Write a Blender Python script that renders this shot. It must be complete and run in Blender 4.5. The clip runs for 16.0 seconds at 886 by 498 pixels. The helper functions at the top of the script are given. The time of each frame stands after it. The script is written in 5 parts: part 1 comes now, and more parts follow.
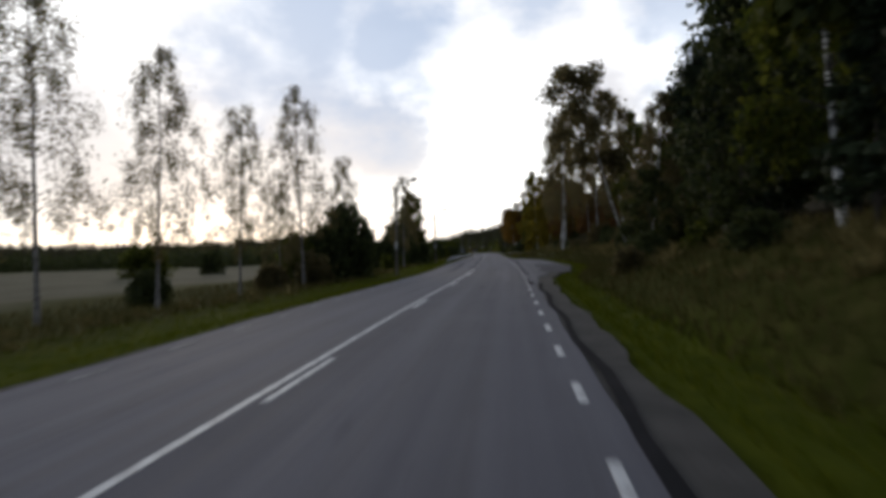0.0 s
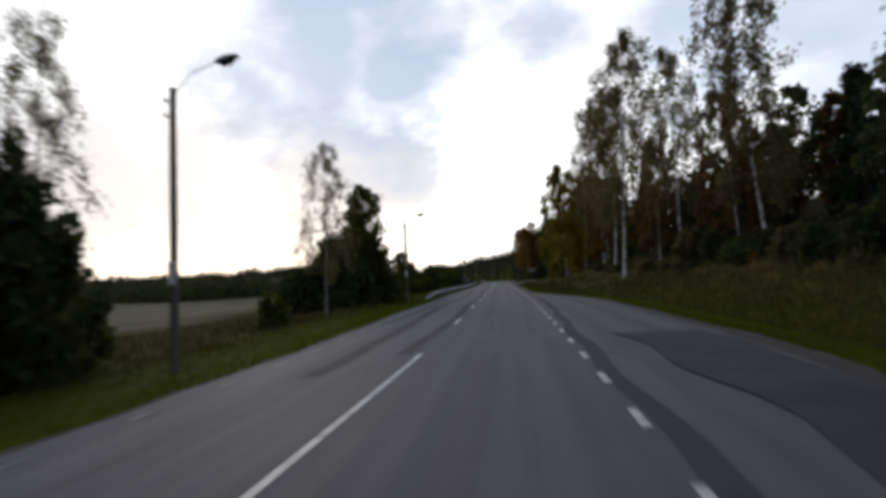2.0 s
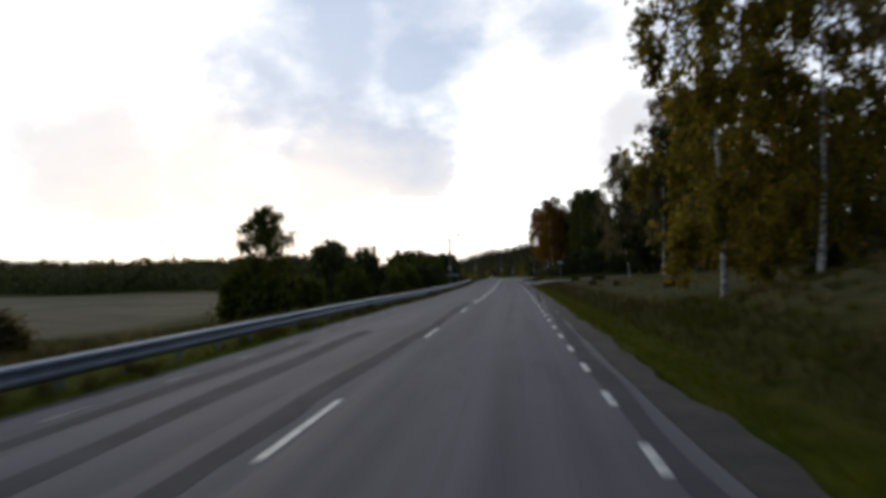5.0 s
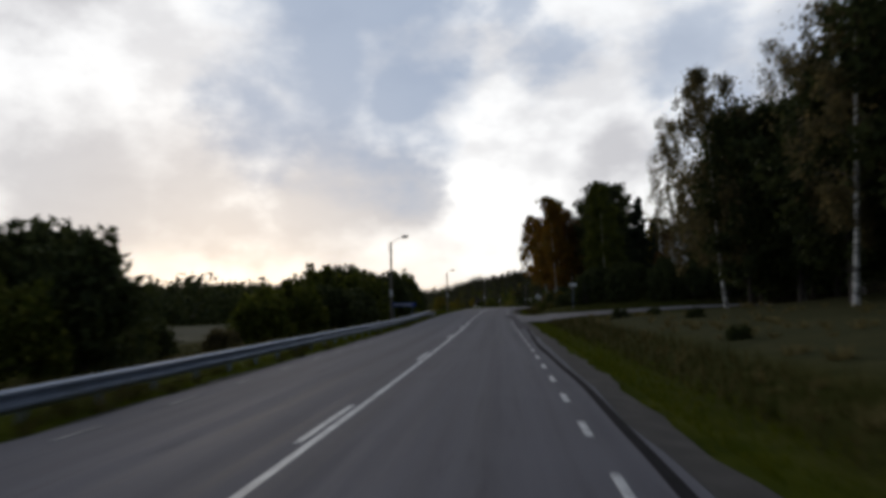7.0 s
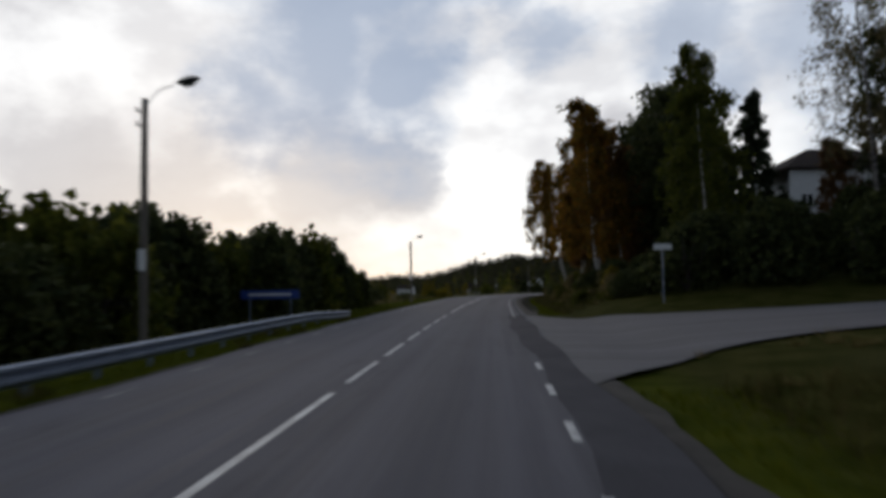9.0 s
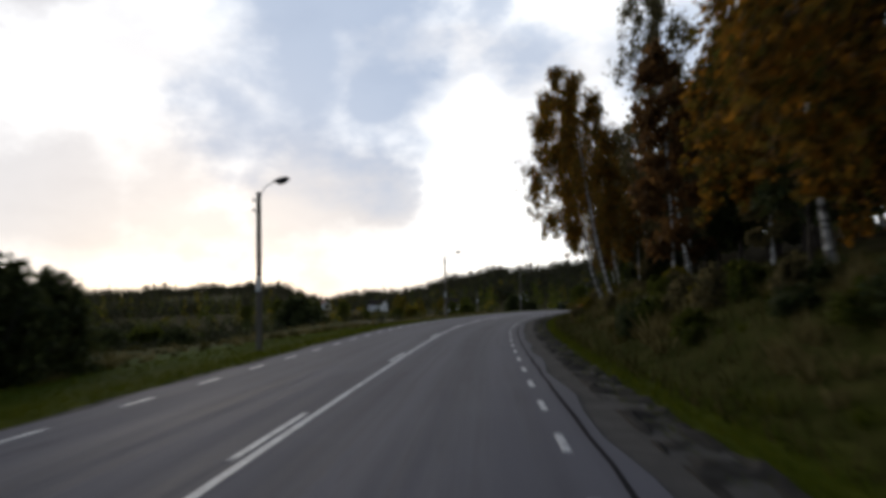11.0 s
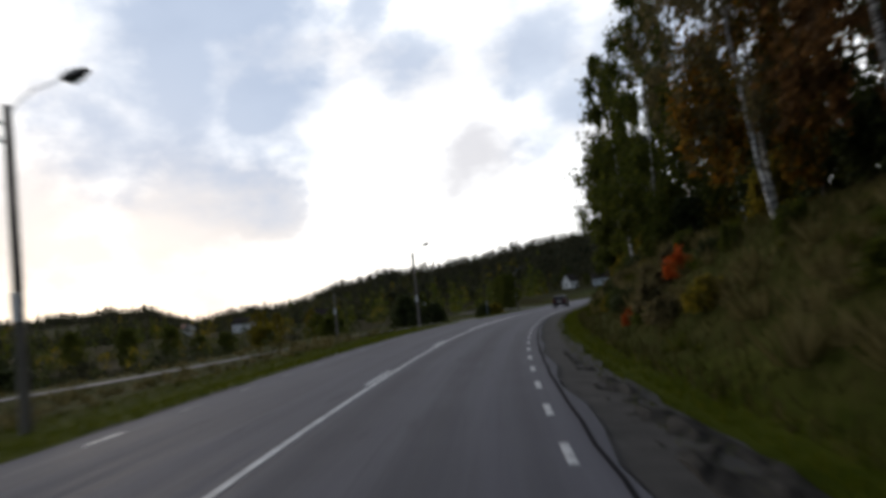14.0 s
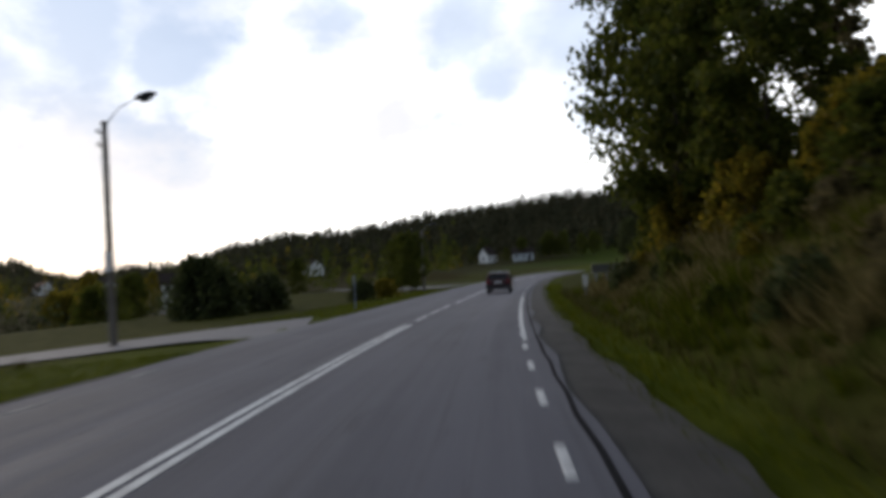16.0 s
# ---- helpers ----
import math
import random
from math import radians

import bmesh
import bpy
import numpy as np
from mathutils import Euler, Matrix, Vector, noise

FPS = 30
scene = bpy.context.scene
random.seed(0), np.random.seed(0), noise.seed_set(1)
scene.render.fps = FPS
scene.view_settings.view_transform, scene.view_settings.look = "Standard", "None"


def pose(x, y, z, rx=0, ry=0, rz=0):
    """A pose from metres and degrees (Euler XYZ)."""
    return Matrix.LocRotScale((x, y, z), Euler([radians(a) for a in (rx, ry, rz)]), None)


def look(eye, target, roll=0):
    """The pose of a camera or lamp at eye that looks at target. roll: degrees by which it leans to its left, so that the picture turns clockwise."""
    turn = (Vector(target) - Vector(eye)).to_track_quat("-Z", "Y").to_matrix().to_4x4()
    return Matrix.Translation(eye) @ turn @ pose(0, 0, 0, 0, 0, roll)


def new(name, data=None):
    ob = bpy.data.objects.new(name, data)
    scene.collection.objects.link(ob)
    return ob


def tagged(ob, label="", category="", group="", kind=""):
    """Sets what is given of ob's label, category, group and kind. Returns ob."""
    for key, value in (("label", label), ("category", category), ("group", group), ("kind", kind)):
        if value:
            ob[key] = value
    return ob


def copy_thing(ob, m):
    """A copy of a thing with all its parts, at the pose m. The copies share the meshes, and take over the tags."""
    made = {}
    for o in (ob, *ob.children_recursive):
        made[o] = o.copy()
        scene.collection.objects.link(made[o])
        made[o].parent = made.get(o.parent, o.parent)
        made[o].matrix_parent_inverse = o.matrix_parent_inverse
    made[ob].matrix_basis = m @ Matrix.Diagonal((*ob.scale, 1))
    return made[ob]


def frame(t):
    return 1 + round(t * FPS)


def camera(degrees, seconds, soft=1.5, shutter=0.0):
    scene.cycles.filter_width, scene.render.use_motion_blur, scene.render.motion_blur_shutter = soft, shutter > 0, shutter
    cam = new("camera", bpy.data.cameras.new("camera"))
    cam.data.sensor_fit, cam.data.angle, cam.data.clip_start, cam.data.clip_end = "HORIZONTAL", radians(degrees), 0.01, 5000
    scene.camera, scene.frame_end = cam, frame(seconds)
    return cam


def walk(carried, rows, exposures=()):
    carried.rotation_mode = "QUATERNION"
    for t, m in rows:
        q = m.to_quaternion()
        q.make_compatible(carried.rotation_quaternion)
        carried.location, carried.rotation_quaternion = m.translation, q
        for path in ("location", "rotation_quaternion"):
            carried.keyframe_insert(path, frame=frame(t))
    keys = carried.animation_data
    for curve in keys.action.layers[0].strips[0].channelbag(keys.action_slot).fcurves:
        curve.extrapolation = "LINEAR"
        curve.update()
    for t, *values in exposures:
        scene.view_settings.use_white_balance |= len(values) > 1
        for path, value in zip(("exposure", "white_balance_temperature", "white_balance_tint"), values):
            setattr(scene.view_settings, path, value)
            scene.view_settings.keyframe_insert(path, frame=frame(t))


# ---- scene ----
PATH = [
    (0, 3.03, -0.0, 1.68, 90.16, 1.53, 5.75),
    (0.5, 2.85, 10.14, 1.74, 93.06, 2.38, 6.83),
    (1, 2.61, 20.35, 1.8, 91.29, 2.22, 6.86),
    (1.5, 2.38, 30.93, 1.81, 91.84, 1.35, 6.41),
    (2, 2.23, 41.95, 1.82, 92.47, 2.29, 6.77),
    (2.5, 1.97, 53.07, 1.84, 92.85, 0.96, 6.4),
    (3, 1.82, 64.58, 1.88, 92.89, 1.51, 6.17),
    (3.5, 1.53, 76.0, 1.91, 93.24, 1.2, 6.98),
    (4, 1.28, 87.28, 1.92, 90.9, 0.95, 7.0),
    (4.5, 0.97, 98.45, 1.91, 91.37, 0.8, 7.82),
    (5, 0.57, 109.56, 1.89, 91.95, 0.78, 7.84),
    (5.5, 0.16, 120.61, 1.88, 92.53, 0.75, 7.65),
    (6, -0.22, 131.66, 1.87, 93.11, 0.73, 7.34),
    (6.5, -0.57, 142.77, 1.85, 93.68, 0.71, 6.99),
    (7, -0.89, 154.02, 1.8, 94.26, 0.68, 6.85),
    (7.5, -1.21, 165.36, 1.77, 92.43, 1.6, 6.91),
    (8, -1.6, 175.95, 1.75, 91.94, 0.54, 8.31),
    (8.5, -2.02, 186.89, 1.74, 92.62, 0.47, 7.68),
    (9, -2.46, 197.48, 1.74, 93.08, 0.91, 6.61),
    (9.5, -2.92, 208.21, 1.79, 93.36, 1.03, 6.32),
    (10, -3.38, 219.14, 1.87, 93.65, 1.15, 5.97),
    (10.5, -3.82, 230.15, 1.91, 93.94, 1.26, 5.55),
    (11, -4.22, 241.14, 1.93, 94.23, 1.38, 5.08),
    (11.5, -4.56, 251.97, 1.9, 94.51, 1.49, 4.42),
    (12, -4.69, 262.67, 1.89, 92.85, 3.46, 3.47),
    (12.5, -4.69, 273.22, 1.91, 93.89, 4.87, 1.42),
    (13, -4.41, 283.65, 1.91, 95.86, 6.29, -0.93),
    (13.5, -3.9, 294.06, 1.89, 94.33, 6.3, -2.04),
    (14, -2.97, 304.59, 1.83, 94.18, 5.97, -3.36),
    (14.5, -1.64, 315.05, 1.75, 93.72, 6.65, -4.99),
    (15, 0.08, 325.91, 1.69, 93.01, 6.63, -7.47),
    (15.5, 2.1, 336.4, 1.66, 87.24, 5.84, -8.53),
    (16, 4.5, 347.02, 1.58, 91.28, 3.13, -10.54),
]
ROAD_CURVE = [-1.49, -0.51, 0.47, -0.89, -0.58, -0.30, -0.39, 0.24, 0.35, -0.49, -0.41, 0.04, 0.22, 0.39, 1.20, 3.08, 3.33, 2.92, 3.21, 2.19, 1.25, 1.00, 1.60, 2.50, 3.50, 4.00]
ROAD_HEIGHT = [-0.15, -0.02, 0.11, 0.11, 0.13, 0.24, 0.22, 0.22, 0.22, 0.13, 0.12, 0.10, 0.27, 0.33, 0.30, 0.36, 0.29, 0.15, 0.07, -0.10, -0.43, -0.66, -0.83, -0.94, -1.04, -1.12]
ROAD_BANK = [-0.015, -0.016, -0.019, -0.029, -0.038, -0.022, -0.018, -0.007, -0.001, 0.002, 0.009, 0.008, 0.013, 0.016, 0.026, 0.031, 0.022, 0.026, 0.021, 0.021, 0.015, 0.011, 0.008, 0.006, 0.005, 0.005]
LINE_SHIFT = [0.21, 0.31, 0.19, 0.10, 0.01, -0.01, 0.04, 0.07, -0.01, -0.10, -0.13, -0.16, -0.14, -0.08, -0.04, -0.17, 0.00, 0.06, 0.08, 0.09, 0.05, 0.03, 0.01, 0.01, 0.00, 0.00]
LENS = 64.33

cam = camera(LENS, 16.0, soft=4.0, shutter=0.4)
walk(cam, [(t, pose(*m)) for t, *m in PATH],
     exposures=[(0.0, 0.18), (0.5, 0.36), (1.0, 0.28), (2.0, 0.2), (3.0, 0.35), (4.5, 0.28), (7.0, -0.29), (9.0, -0.26), (11.5, 0.05), (13.0, 0.05), (14.5, 0.15), (15.5, 0.02), (16.0, 0.38)])

# ---- sky and light: late afternoon, broken cloud, the sun low behind it ----
SUN_AZ, SUN_EL = -24.0, 9.0


def way(az, el):
    a, e = radians(az), radians(el)
    return Vector((math.sin(a) * math.cos(e), math.cos(a) * math.cos(e), math.sin(e)))


world = bpy.data.worlds.new("sky")
scene.world = world
world.use_nodes = True
wt = world.node_tree
wt.nodes.clear()


def wmath(op, a, b=None, clamp=False):
    n = wt.nodes.new("ShaderNodeMath")
    n.operation, n.use_clamp = op, clamp
    for i, v in enumerate((a, b)):
        if v is None:
            continue
        if isinstance(v, (int, float)):
            n.inputs[i].default_value = v
        else:
            wt.links.new(v, n.inputs[i])
    return n.outputs[0]


def wmix(fac, a, b):
    n = wt.nodes.new("ShaderNodeMix")
    n.data_type = "RGBA"
    for i, v in ((0, fac), (6, a), (7, b)):
        if hasattr(v, "is_output"):
            wt.links.new(v, n.inputs[i])
        else:
            n.inputs[i].default_value = v
    return n.outputs[2]


direction = wt.nodes.new("ShaderNodeTexCoord").outputs["Generated"]
split = wt.nodes.new("ShaderNodeSeparateXYZ")
wt.links.new(direction, split.inputs[0])
rise = wmath("MAXIMUM", split.outputs[2], 0.0)


def cloud_noise(scale, detail, stretch, seed):
    m = wt.nodes.new("ShaderNodeMapping")
    m.inputs["Scale"].default_value = stretch
    m.inputs["Location"].default_value = (seed, seed * 0.7, seed * 1.3)
    wt.links.new(direction, m.inputs[0])
    n = wt.nodes.new("ShaderNodeTexNoise")
    n.inputs["Scale"].default_value, n.inputs["Detail"].default_value, n.inputs["Roughness"].default_value = scale, detail, 0.55
    wt.links.new(m.outputs[0], n.inputs["Vector"])
    return n.outputs["Fac"]


puffs = cloud_noise(5.5, 6, (1, 1, 1.6), 3.1)
wisps = cloud_noise(14, 5, (1, 1, 1.5), 7.7)
ragged = wmath("ADD", wmath("MULTIPLY", wmath("SUBTRACT", puffs, 0.5), 0.30), wmath("MULTIPLY", wmath("SUBTRACT", wisps, 0.5), 0.09))


def bank_of_cloud(az, el, wide, soft):
    """1 inside a cloud that lies in that direction, 0 outside, with a ragged edge."""
    d = wt.nodes.new("ShaderNodeVectorMath")
    d.operation = "DISTANCE"
    d.inputs[1].default_value = way(az, el)
    wt.links.new(direction, d.inputs[0])
    n = wt.nodes.new("ShaderNodeMapRange")
    n.interpolation_type = "SMOOTHSTEP"
    wt.links.new(wmath("ADD", d.outputs["Value"], ragged), n.inputs[0])
    n.inputs[1].default_value, n.inputs[2].default_value = wide + soft, wide - soft
    n.inputs[3].default_value, n.inputs[4].default_value = 0.0, 1.0
    return n.outputs[0]


def joined(*parts):
    v = parts[0]
    for q in parts[1:]:
        v = wmath("MAXIMUM", v, q)
    return v


sky = wt.nodes.new("ShaderNodeTexSky")
sky.sky_type, sky.sun_disc = "NISHITA", False
sky.sun_elevation, sky.sun_rotation = radians(SUN_EL), radians(SUN_AZ)
blue = wt.nodes.new("ShaderNodeVectorMath")
blue.operation = "SCALE"
wt.links.new(sky.outputs[0], blue.inputs[0])
blue.inputs["Scale"].default_value = 0.11

white = (1.38, 1.38, 1.38, 1)
slate = (0.41, 0.51, 0.69, 1)
pearl = (0.66, 0.655, 0.70, 1)
warm = (1.38, 1.18, 0.92, 1)
grey = joined(bank_of_cloud(-16.5, 19, 0.12, 0.075), bank_of_cloud(-21, 15, 0.075, 0.06), bank_of_cloud(-10.5, 16, 0.085, 0.06), bank_of_cloud(-12, 25, 0.13, 0.08))
grey2 = joined(bank_of_cloud(3.0, 19.5, 0.07, 0.04), bank_of_cloud(-0.5, 23.5, 0.06, 0.04), bank_of_cloud(12.5, 20, 0.07, 0.05), bank_of_cloud(15.5, 14.5, 0.05, 0.05), bank_of_cloud(24, 17, 0.1, 0.07))
dull = joined(bank_of_cloud(-34, 9.5, 0.11, 0.07), bank_of_cloud(-26, 9.0, 0.085, 0.06), bank_of_cloud(-17, 8, 0.09, 0.055), bank_of_cloud(-23, 6.5, 0.06, 0.045), bank_of_cloud(-11, 9.5, 0.05, 0.04), bank_of_cloud(-36, 22, 0.06, 0.05), bank_of_cloud(7, 12.0, 0.04, 0.05))
gleam = wmath("POWER", wmath("SUBTRACT", 1.0, rise), 18.0)
toward = wt.nodes.new("ShaderNodeVectorMath")
toward.operation = "DOT_PRODUCT"
toward.inputs[1].default_value = way(SUN_AZ - 6, 2)
wt.links.new(direction, toward.inputs[0])
glow = wmath("MULTIPLY", gleam, wmath("POWER", wmath("MAXIMUM", toward.outputs["Value"], 0.0), 6.0))
high = wmath("MULTIPLY", cloud_noise(2.3, 5, (1, 1, 1.3), 11.0), 0.9)
colour = wmix(wmath("MULTIPLY", wmath("MULTIPLY", high, rise, True), 1.2, True), white, (0.62, 0.68, 0.78, 1))
drift = wt.nodes.new("ShaderNodeMapRange")
drift.interpolation_type = "SMOOTHSTEP"
wt.links.new(wmath("ADD", cloud_noise(4.2, 7, (1, 1, 1.9), 21.0), wmath("MULTIPLY", wmath("SUBTRACT", wisps, 0.5), 0.25)), drift.inputs[0])
drift.inputs[1].default_value, drift.inputs[2].default_value = 0.46, 0.66
drift.inputs[3].default_value, drift.inputs[4].default_value = 0.0, 1.0
colour = wmix(wmath("MULTIPLY", drift.outputs[0], 0.5), colour, pearl)
colour = wmix(wmath("MULTIPLY", glow, 0.7, True), colour, warm)
colour = wmix(wmath("MULTIPLY", dull, 0.85), colour, pearl)
colour = wmix(wmath("MULTIPLY", grey2, 0.72), colour, slate)
colour = wmix(wmath("MULTIPLY", grey, 0.9), colour, slate)
colour = wmix(0.06, colour, blue.outputs[0])
ahead = wt.nodes.new("ShaderNodeVectorMath")
ahead.operation = "DOT_PRODUCT"
ahead.inputs[1].default_value = way(-8, 8)
wt.links.new(direction, ahead.inputs[0])
fall = wt.nodes.new("ShaderNodeMapRange")
fall.interpolation_type = "SMOOTHSTEP"
wt.links.new(ahead.outputs["Value"], fall.inputs[0])
fall.inputs[1].default_value, fall.inputs[2].default_value = -0.2, 0.8
fall.inputs[3].default_value, fall.inputs[4].default_value = 0.0, 1.0
colour = wmix(fall.outputs[0], (0.27, 0.32, 0.40, 1), colour)
overhead = wt.nodes.new("ShaderNodeMapRange")
overhead.interpolation_type = "SMOOTHSTEP"
wt.links.new(rise, overhead.inputs[0])
overhead.inputs[1].default_value, overhead.inputs[2].default_value = 0.42, 0.85
overhead.inputs[3].default_value, overhead.inputs[4].default_value = 0.0, 1.0
colour = wmix(overhead.outputs[0], colour, (0.150, 0.178, 0.225, 1))
back = wt.nodes.new("ShaderNodeBackground")
wt.links.new(colour, back.inputs[0])
back.inputs[1].default_value = 1.0
out = wt.nodes.new("ShaderNodeOutputWorld")
wt.links.new(back.outputs[0], out.inputs[0])

sun = new("sun", bpy.data.lights.new("sun", "SUN"))
sun.data.energy, sun.data.angle, sun.data.color = 0.5, radians(14), (1.0, 0.87, 0.70)
sun.matrix_world = look(way(SUN_AZ, SUN_EL) * 300, (0, 0, 0))


# ---- materials ----
def material(name):
    m = bpy.data.materials.new(name)
    m.use_nodes = True
    t = m.node_tree
    return m, t, t.nodes["Principled BSDF"]


def tnode(t, kind, **values):
    n = t.nodes.new(kind)
    for k, v in values.items():
        n.inputs[k.replace("_", " ")].default_value = v
    return n


def tmix(t, fac, a, b, blend="MIX"):
    n = t.nodes.new("ShaderNodeMix")
    n.data_type, n.blend_type = "RGBA", blend
    for i, v in ((0, fac), (6, a), (7, b)):
        if hasattr(v, "is_output"):
            t.links.new(v, n.inputs[i])
        else:
            n.inputs[i].default_value = v if i == 0 else (*v, 1)
    return n.outputs[2]


def tramp(t, fac, *stops):
    n = t.nodes.new("ShaderNodeValToRGB")
    r = n.color_ramp
    while len(r.elements) < len(stops):
        r.elements.new(0.5)
    for e, (p, c) in zip(r.elements, stops):
        e.position = p
        e.color = (*c, 1) if isinstance(c, tuple) else (c, c, c, 1)
    t.links.new(fac, n.inputs[0])
    return n.outputs[0]


def tnoise(t, scale, detail=4, stretch=None, coords="Object", rough=0.55):
    c = t.nodes.new("ShaderNodeTexCoord").outputs[coords]
    if stretch:
        m = t.nodes.new("ShaderNodeMapping")
        m.inputs["Scale"].default_value = stretch
        t.links.new(c, m.inputs[0])
        c = m.outputs[0]
    n = tnode(t, "ShaderNodeTexNoise", Scale=scale, Detail=detail, Roughness=rough)
    t.links.new(c, n.inputs["Vector"])
    return n.outputs["Fac"]


def tbump(t, p, height, strength, distance=0.02):
    b = tnode(t, "ShaderNodeBump", Strength=strength, Distance=distance)
    t.links.new(height, b.inputs["Height"])
    t.links.new(b.outputs[0], p.inputs["Normal"])


def two_tone(name, a, b, scale=6.0, rough=0.7, metal=0.0, bump=0.15, stretch=None, fine=60.0, spec=0.5):
    """A surface with broad stains and a fine grain between two colours."""
    m, t, p = material(name)
    big, small = tnoise(t, scale, 5, stretch), tnoise(t, fine, 3, stretch)
    c = tmix(t, tramp(t, big, (0.35, 0.0), (0.65, 1.0)), a, b)
    c = tmix(t, 0.35, c, tramp(t, small, (0.3, tuple(v * 0.7 for v in a)), (0.7, tuple(min(1, v * 1.25) for v in b))))
    t.links.new(c, p.inputs["Base Color"])
    p.inputs["Roughness"].default_value, p.inputs["Metallic"].default_value = rough, metal
    p.inputs["Specular IOR Level"].default_value = spec
    if bump:
        tbump(t, p, small, bump)
    return m


def asphalt_material(name, base, edge):
    m, t, p = material(name)
    lanes = tnoise(t, 1.0, 4, (1.3, 0.012, 1), "UV", 0.5)
    tracks = tnoise(t, 1.0, 3, (3.2, 0.05, 1), "UV", 0.6)
    patches = tnoise(t, 0.35, 4, None, "UV")
    grain = tnoise(t, 90, 3, None, "UV", 0.7)
    worn = tnoise(t, 1.0, 5, (0.9, 0.035, 1), "UV", 0.65)
    blots = tnoise(t, 1.0, 5, (1.6, 0.22, 1), "UV", 0.7)
    c = tmix(t, tramp(t, lanes, (0.38, 0.0), (0.62, 1.0)), tuple(v * 0.74 for v in base), tuple(v * 1.18 for v in base))
    c = tmix(t, tramp(t, tracks, (0.54, 0.0), (0.68, 0.75)), c, edge)
    c = tmix(t, tramp(t, worn, (0.50, 0.0), (0.66, 0.55)), c, tuple(v * 1.42 for v in base))
    c = tmix(t, tramp(t, patches, (0.45, 0.0), (0.75, 0.4)), c, tuple(v * 1.3 for v in base))
    c = tmix(t, tramp(t, blots, (0.60, 0.0), (0.70, 0.6)), c, tuple(v * 0.75 for v in edge))
    c = tmix(t, 0.3, c, tramp(t, grain, (0.35, tuple(v * 0.45 for v in base)), (0.65, tuple(v * 1.6 for v in base))))
    t.links.new(c, p.inputs["Base Color"])
    t.links.new(tramp(t, tracks, (0.4, 0.88), (0.7, 0.75)), p.inputs["Roughness"])
    p.inputs["Specular IOR Level"].default_value = 0.2
    tbump(t, p, grain, 0.25, 0.01)
    return m


ASPHALT = asphalt_material("asphalt", (0.122, 0.120, 0.143), (0.066, 0.065, 0.078))
ASPHALT_SIDE = asphalt_material("pale asphalt", (0.160, 0.155, 0.168), (0.105, 0.102, 0.112))
SEAL = two_tone("bitumen", (0.014, 0.014, 0.016), (0.026, 0.025, 0.029), 3, 0.95, 0, 0.1, None, 60, 0.05)
SOIL = two_tone("dark ditch soil", (0.018, 0.016, 0.014), (0.062, 0.056, 0.050), 2.2, 0.95, 0, 0.7, None, 14, 0.1)
GRAVEL = two_tone("gravel", (0.050, 0.047, 0.045), (0.094, 0.087, 0.082), 1.5, 0.95, 0, 0.6, None, 25, 0.2)


def paint_material():
    m, t, p = material("road paint")
    fine = tnoise(t, 3.0, 6, None, "Object", 0.75)
    c = tmix(t, tramp(t, fine, (0.42, 0.0), (0.56, 1.0)), (0.72, 0.73, 0.74), (0.46, 0.46, 0.48))
    c = tmix(t, tramp(t, fine, (0.60, 0.0), (0.66, 0.8)), c, (0.08, 0.077, 0.085))
    t.links.new(c, p.inputs["Base Color"])
    p.inputs["Roughness"].default_value = 0.65
    return m


PAINT = paint_material()
SEAL_SOFT = two_tone("faded bitumen", (0.058, 0.057, 0.068), (0.092, 0.091, 0.107), 0.8, 0.9, 0, 0.1, None, 40, 0.1)
FAINT_PAINT = two_tone("worn road paint", (0.09, 0.088, 0.10), (0.26, 0.26, 0.27), 1.3, 0.8, 0, 0, None, 9)


def ground_material():
    """Turf of the verges, meadow, stubble and forest floor, laid out by named layers of the sheet."""
    m, t, p = material("ground cover")

    def layer(name):
        a = t.nodes.new("ShaderNodeAttribute")
        a.attribute_name = name
        return a.outputs["Fac"]
    big, mid, small = tnoise(t, 0.12, 5), tnoise(t, 1.1, 5), tnoise(t, 14, 4)
    meadow = tmix(t, tramp(t, mid, (0.35, 0.0), (0.65, 1.0)), (0.036, 0.043, 0.008), (0.074, 0.070, 0.020))
    verge = tmix(t, tramp(t, mid, (0.35, 0.0), (0.65, 1.0)), (0.054, 0.070, 0.007), (0.100, 0.112, 0.013))
    stubble = tmix(t, tramp(t, big, (0.35, 0.0), (0.65, 1.0)), (0.13, 0.122, 0.088), (0.18, 0.167, 0.12))
    litter = tmix(t, tramp(t, mid, (0.4, 0.0), (0.6, 1.0)), (0.028, 0.023, 0.012), (0.052, 0.040, 0.019))
    grass = tmix(t, tramp(t, big, (0.35, 0.0), (0.65, 1.0)), (0.036, 0.074, 0.008), (0.058, 0.098, 0.012))
    c = tmix(t, layer("verge"), meadow, verge)
    c = tmix(t, layer("stubble"), c, stubble)
    c = tmix(t, layer("pasture"), c, grass)
    c = tmix(t, layer("litter"), c, litter)
    c = tmix(t, 0.4, c, tramp(t, small, (0.3, (0.35, 0.35, 0.35)), (0.7, (1.0, 1.0, 1.0))), "MULTIPLY")
    t.links.new(c, p.inputs["Base Color"])
    p.inputs["Roughness"].default_value, p.inputs["Specular IOR Level"].default_value = 0.95, 0.01
    tbump(t, p, small, 0.5, 0.08)
    return m


GROUND = ground_material()


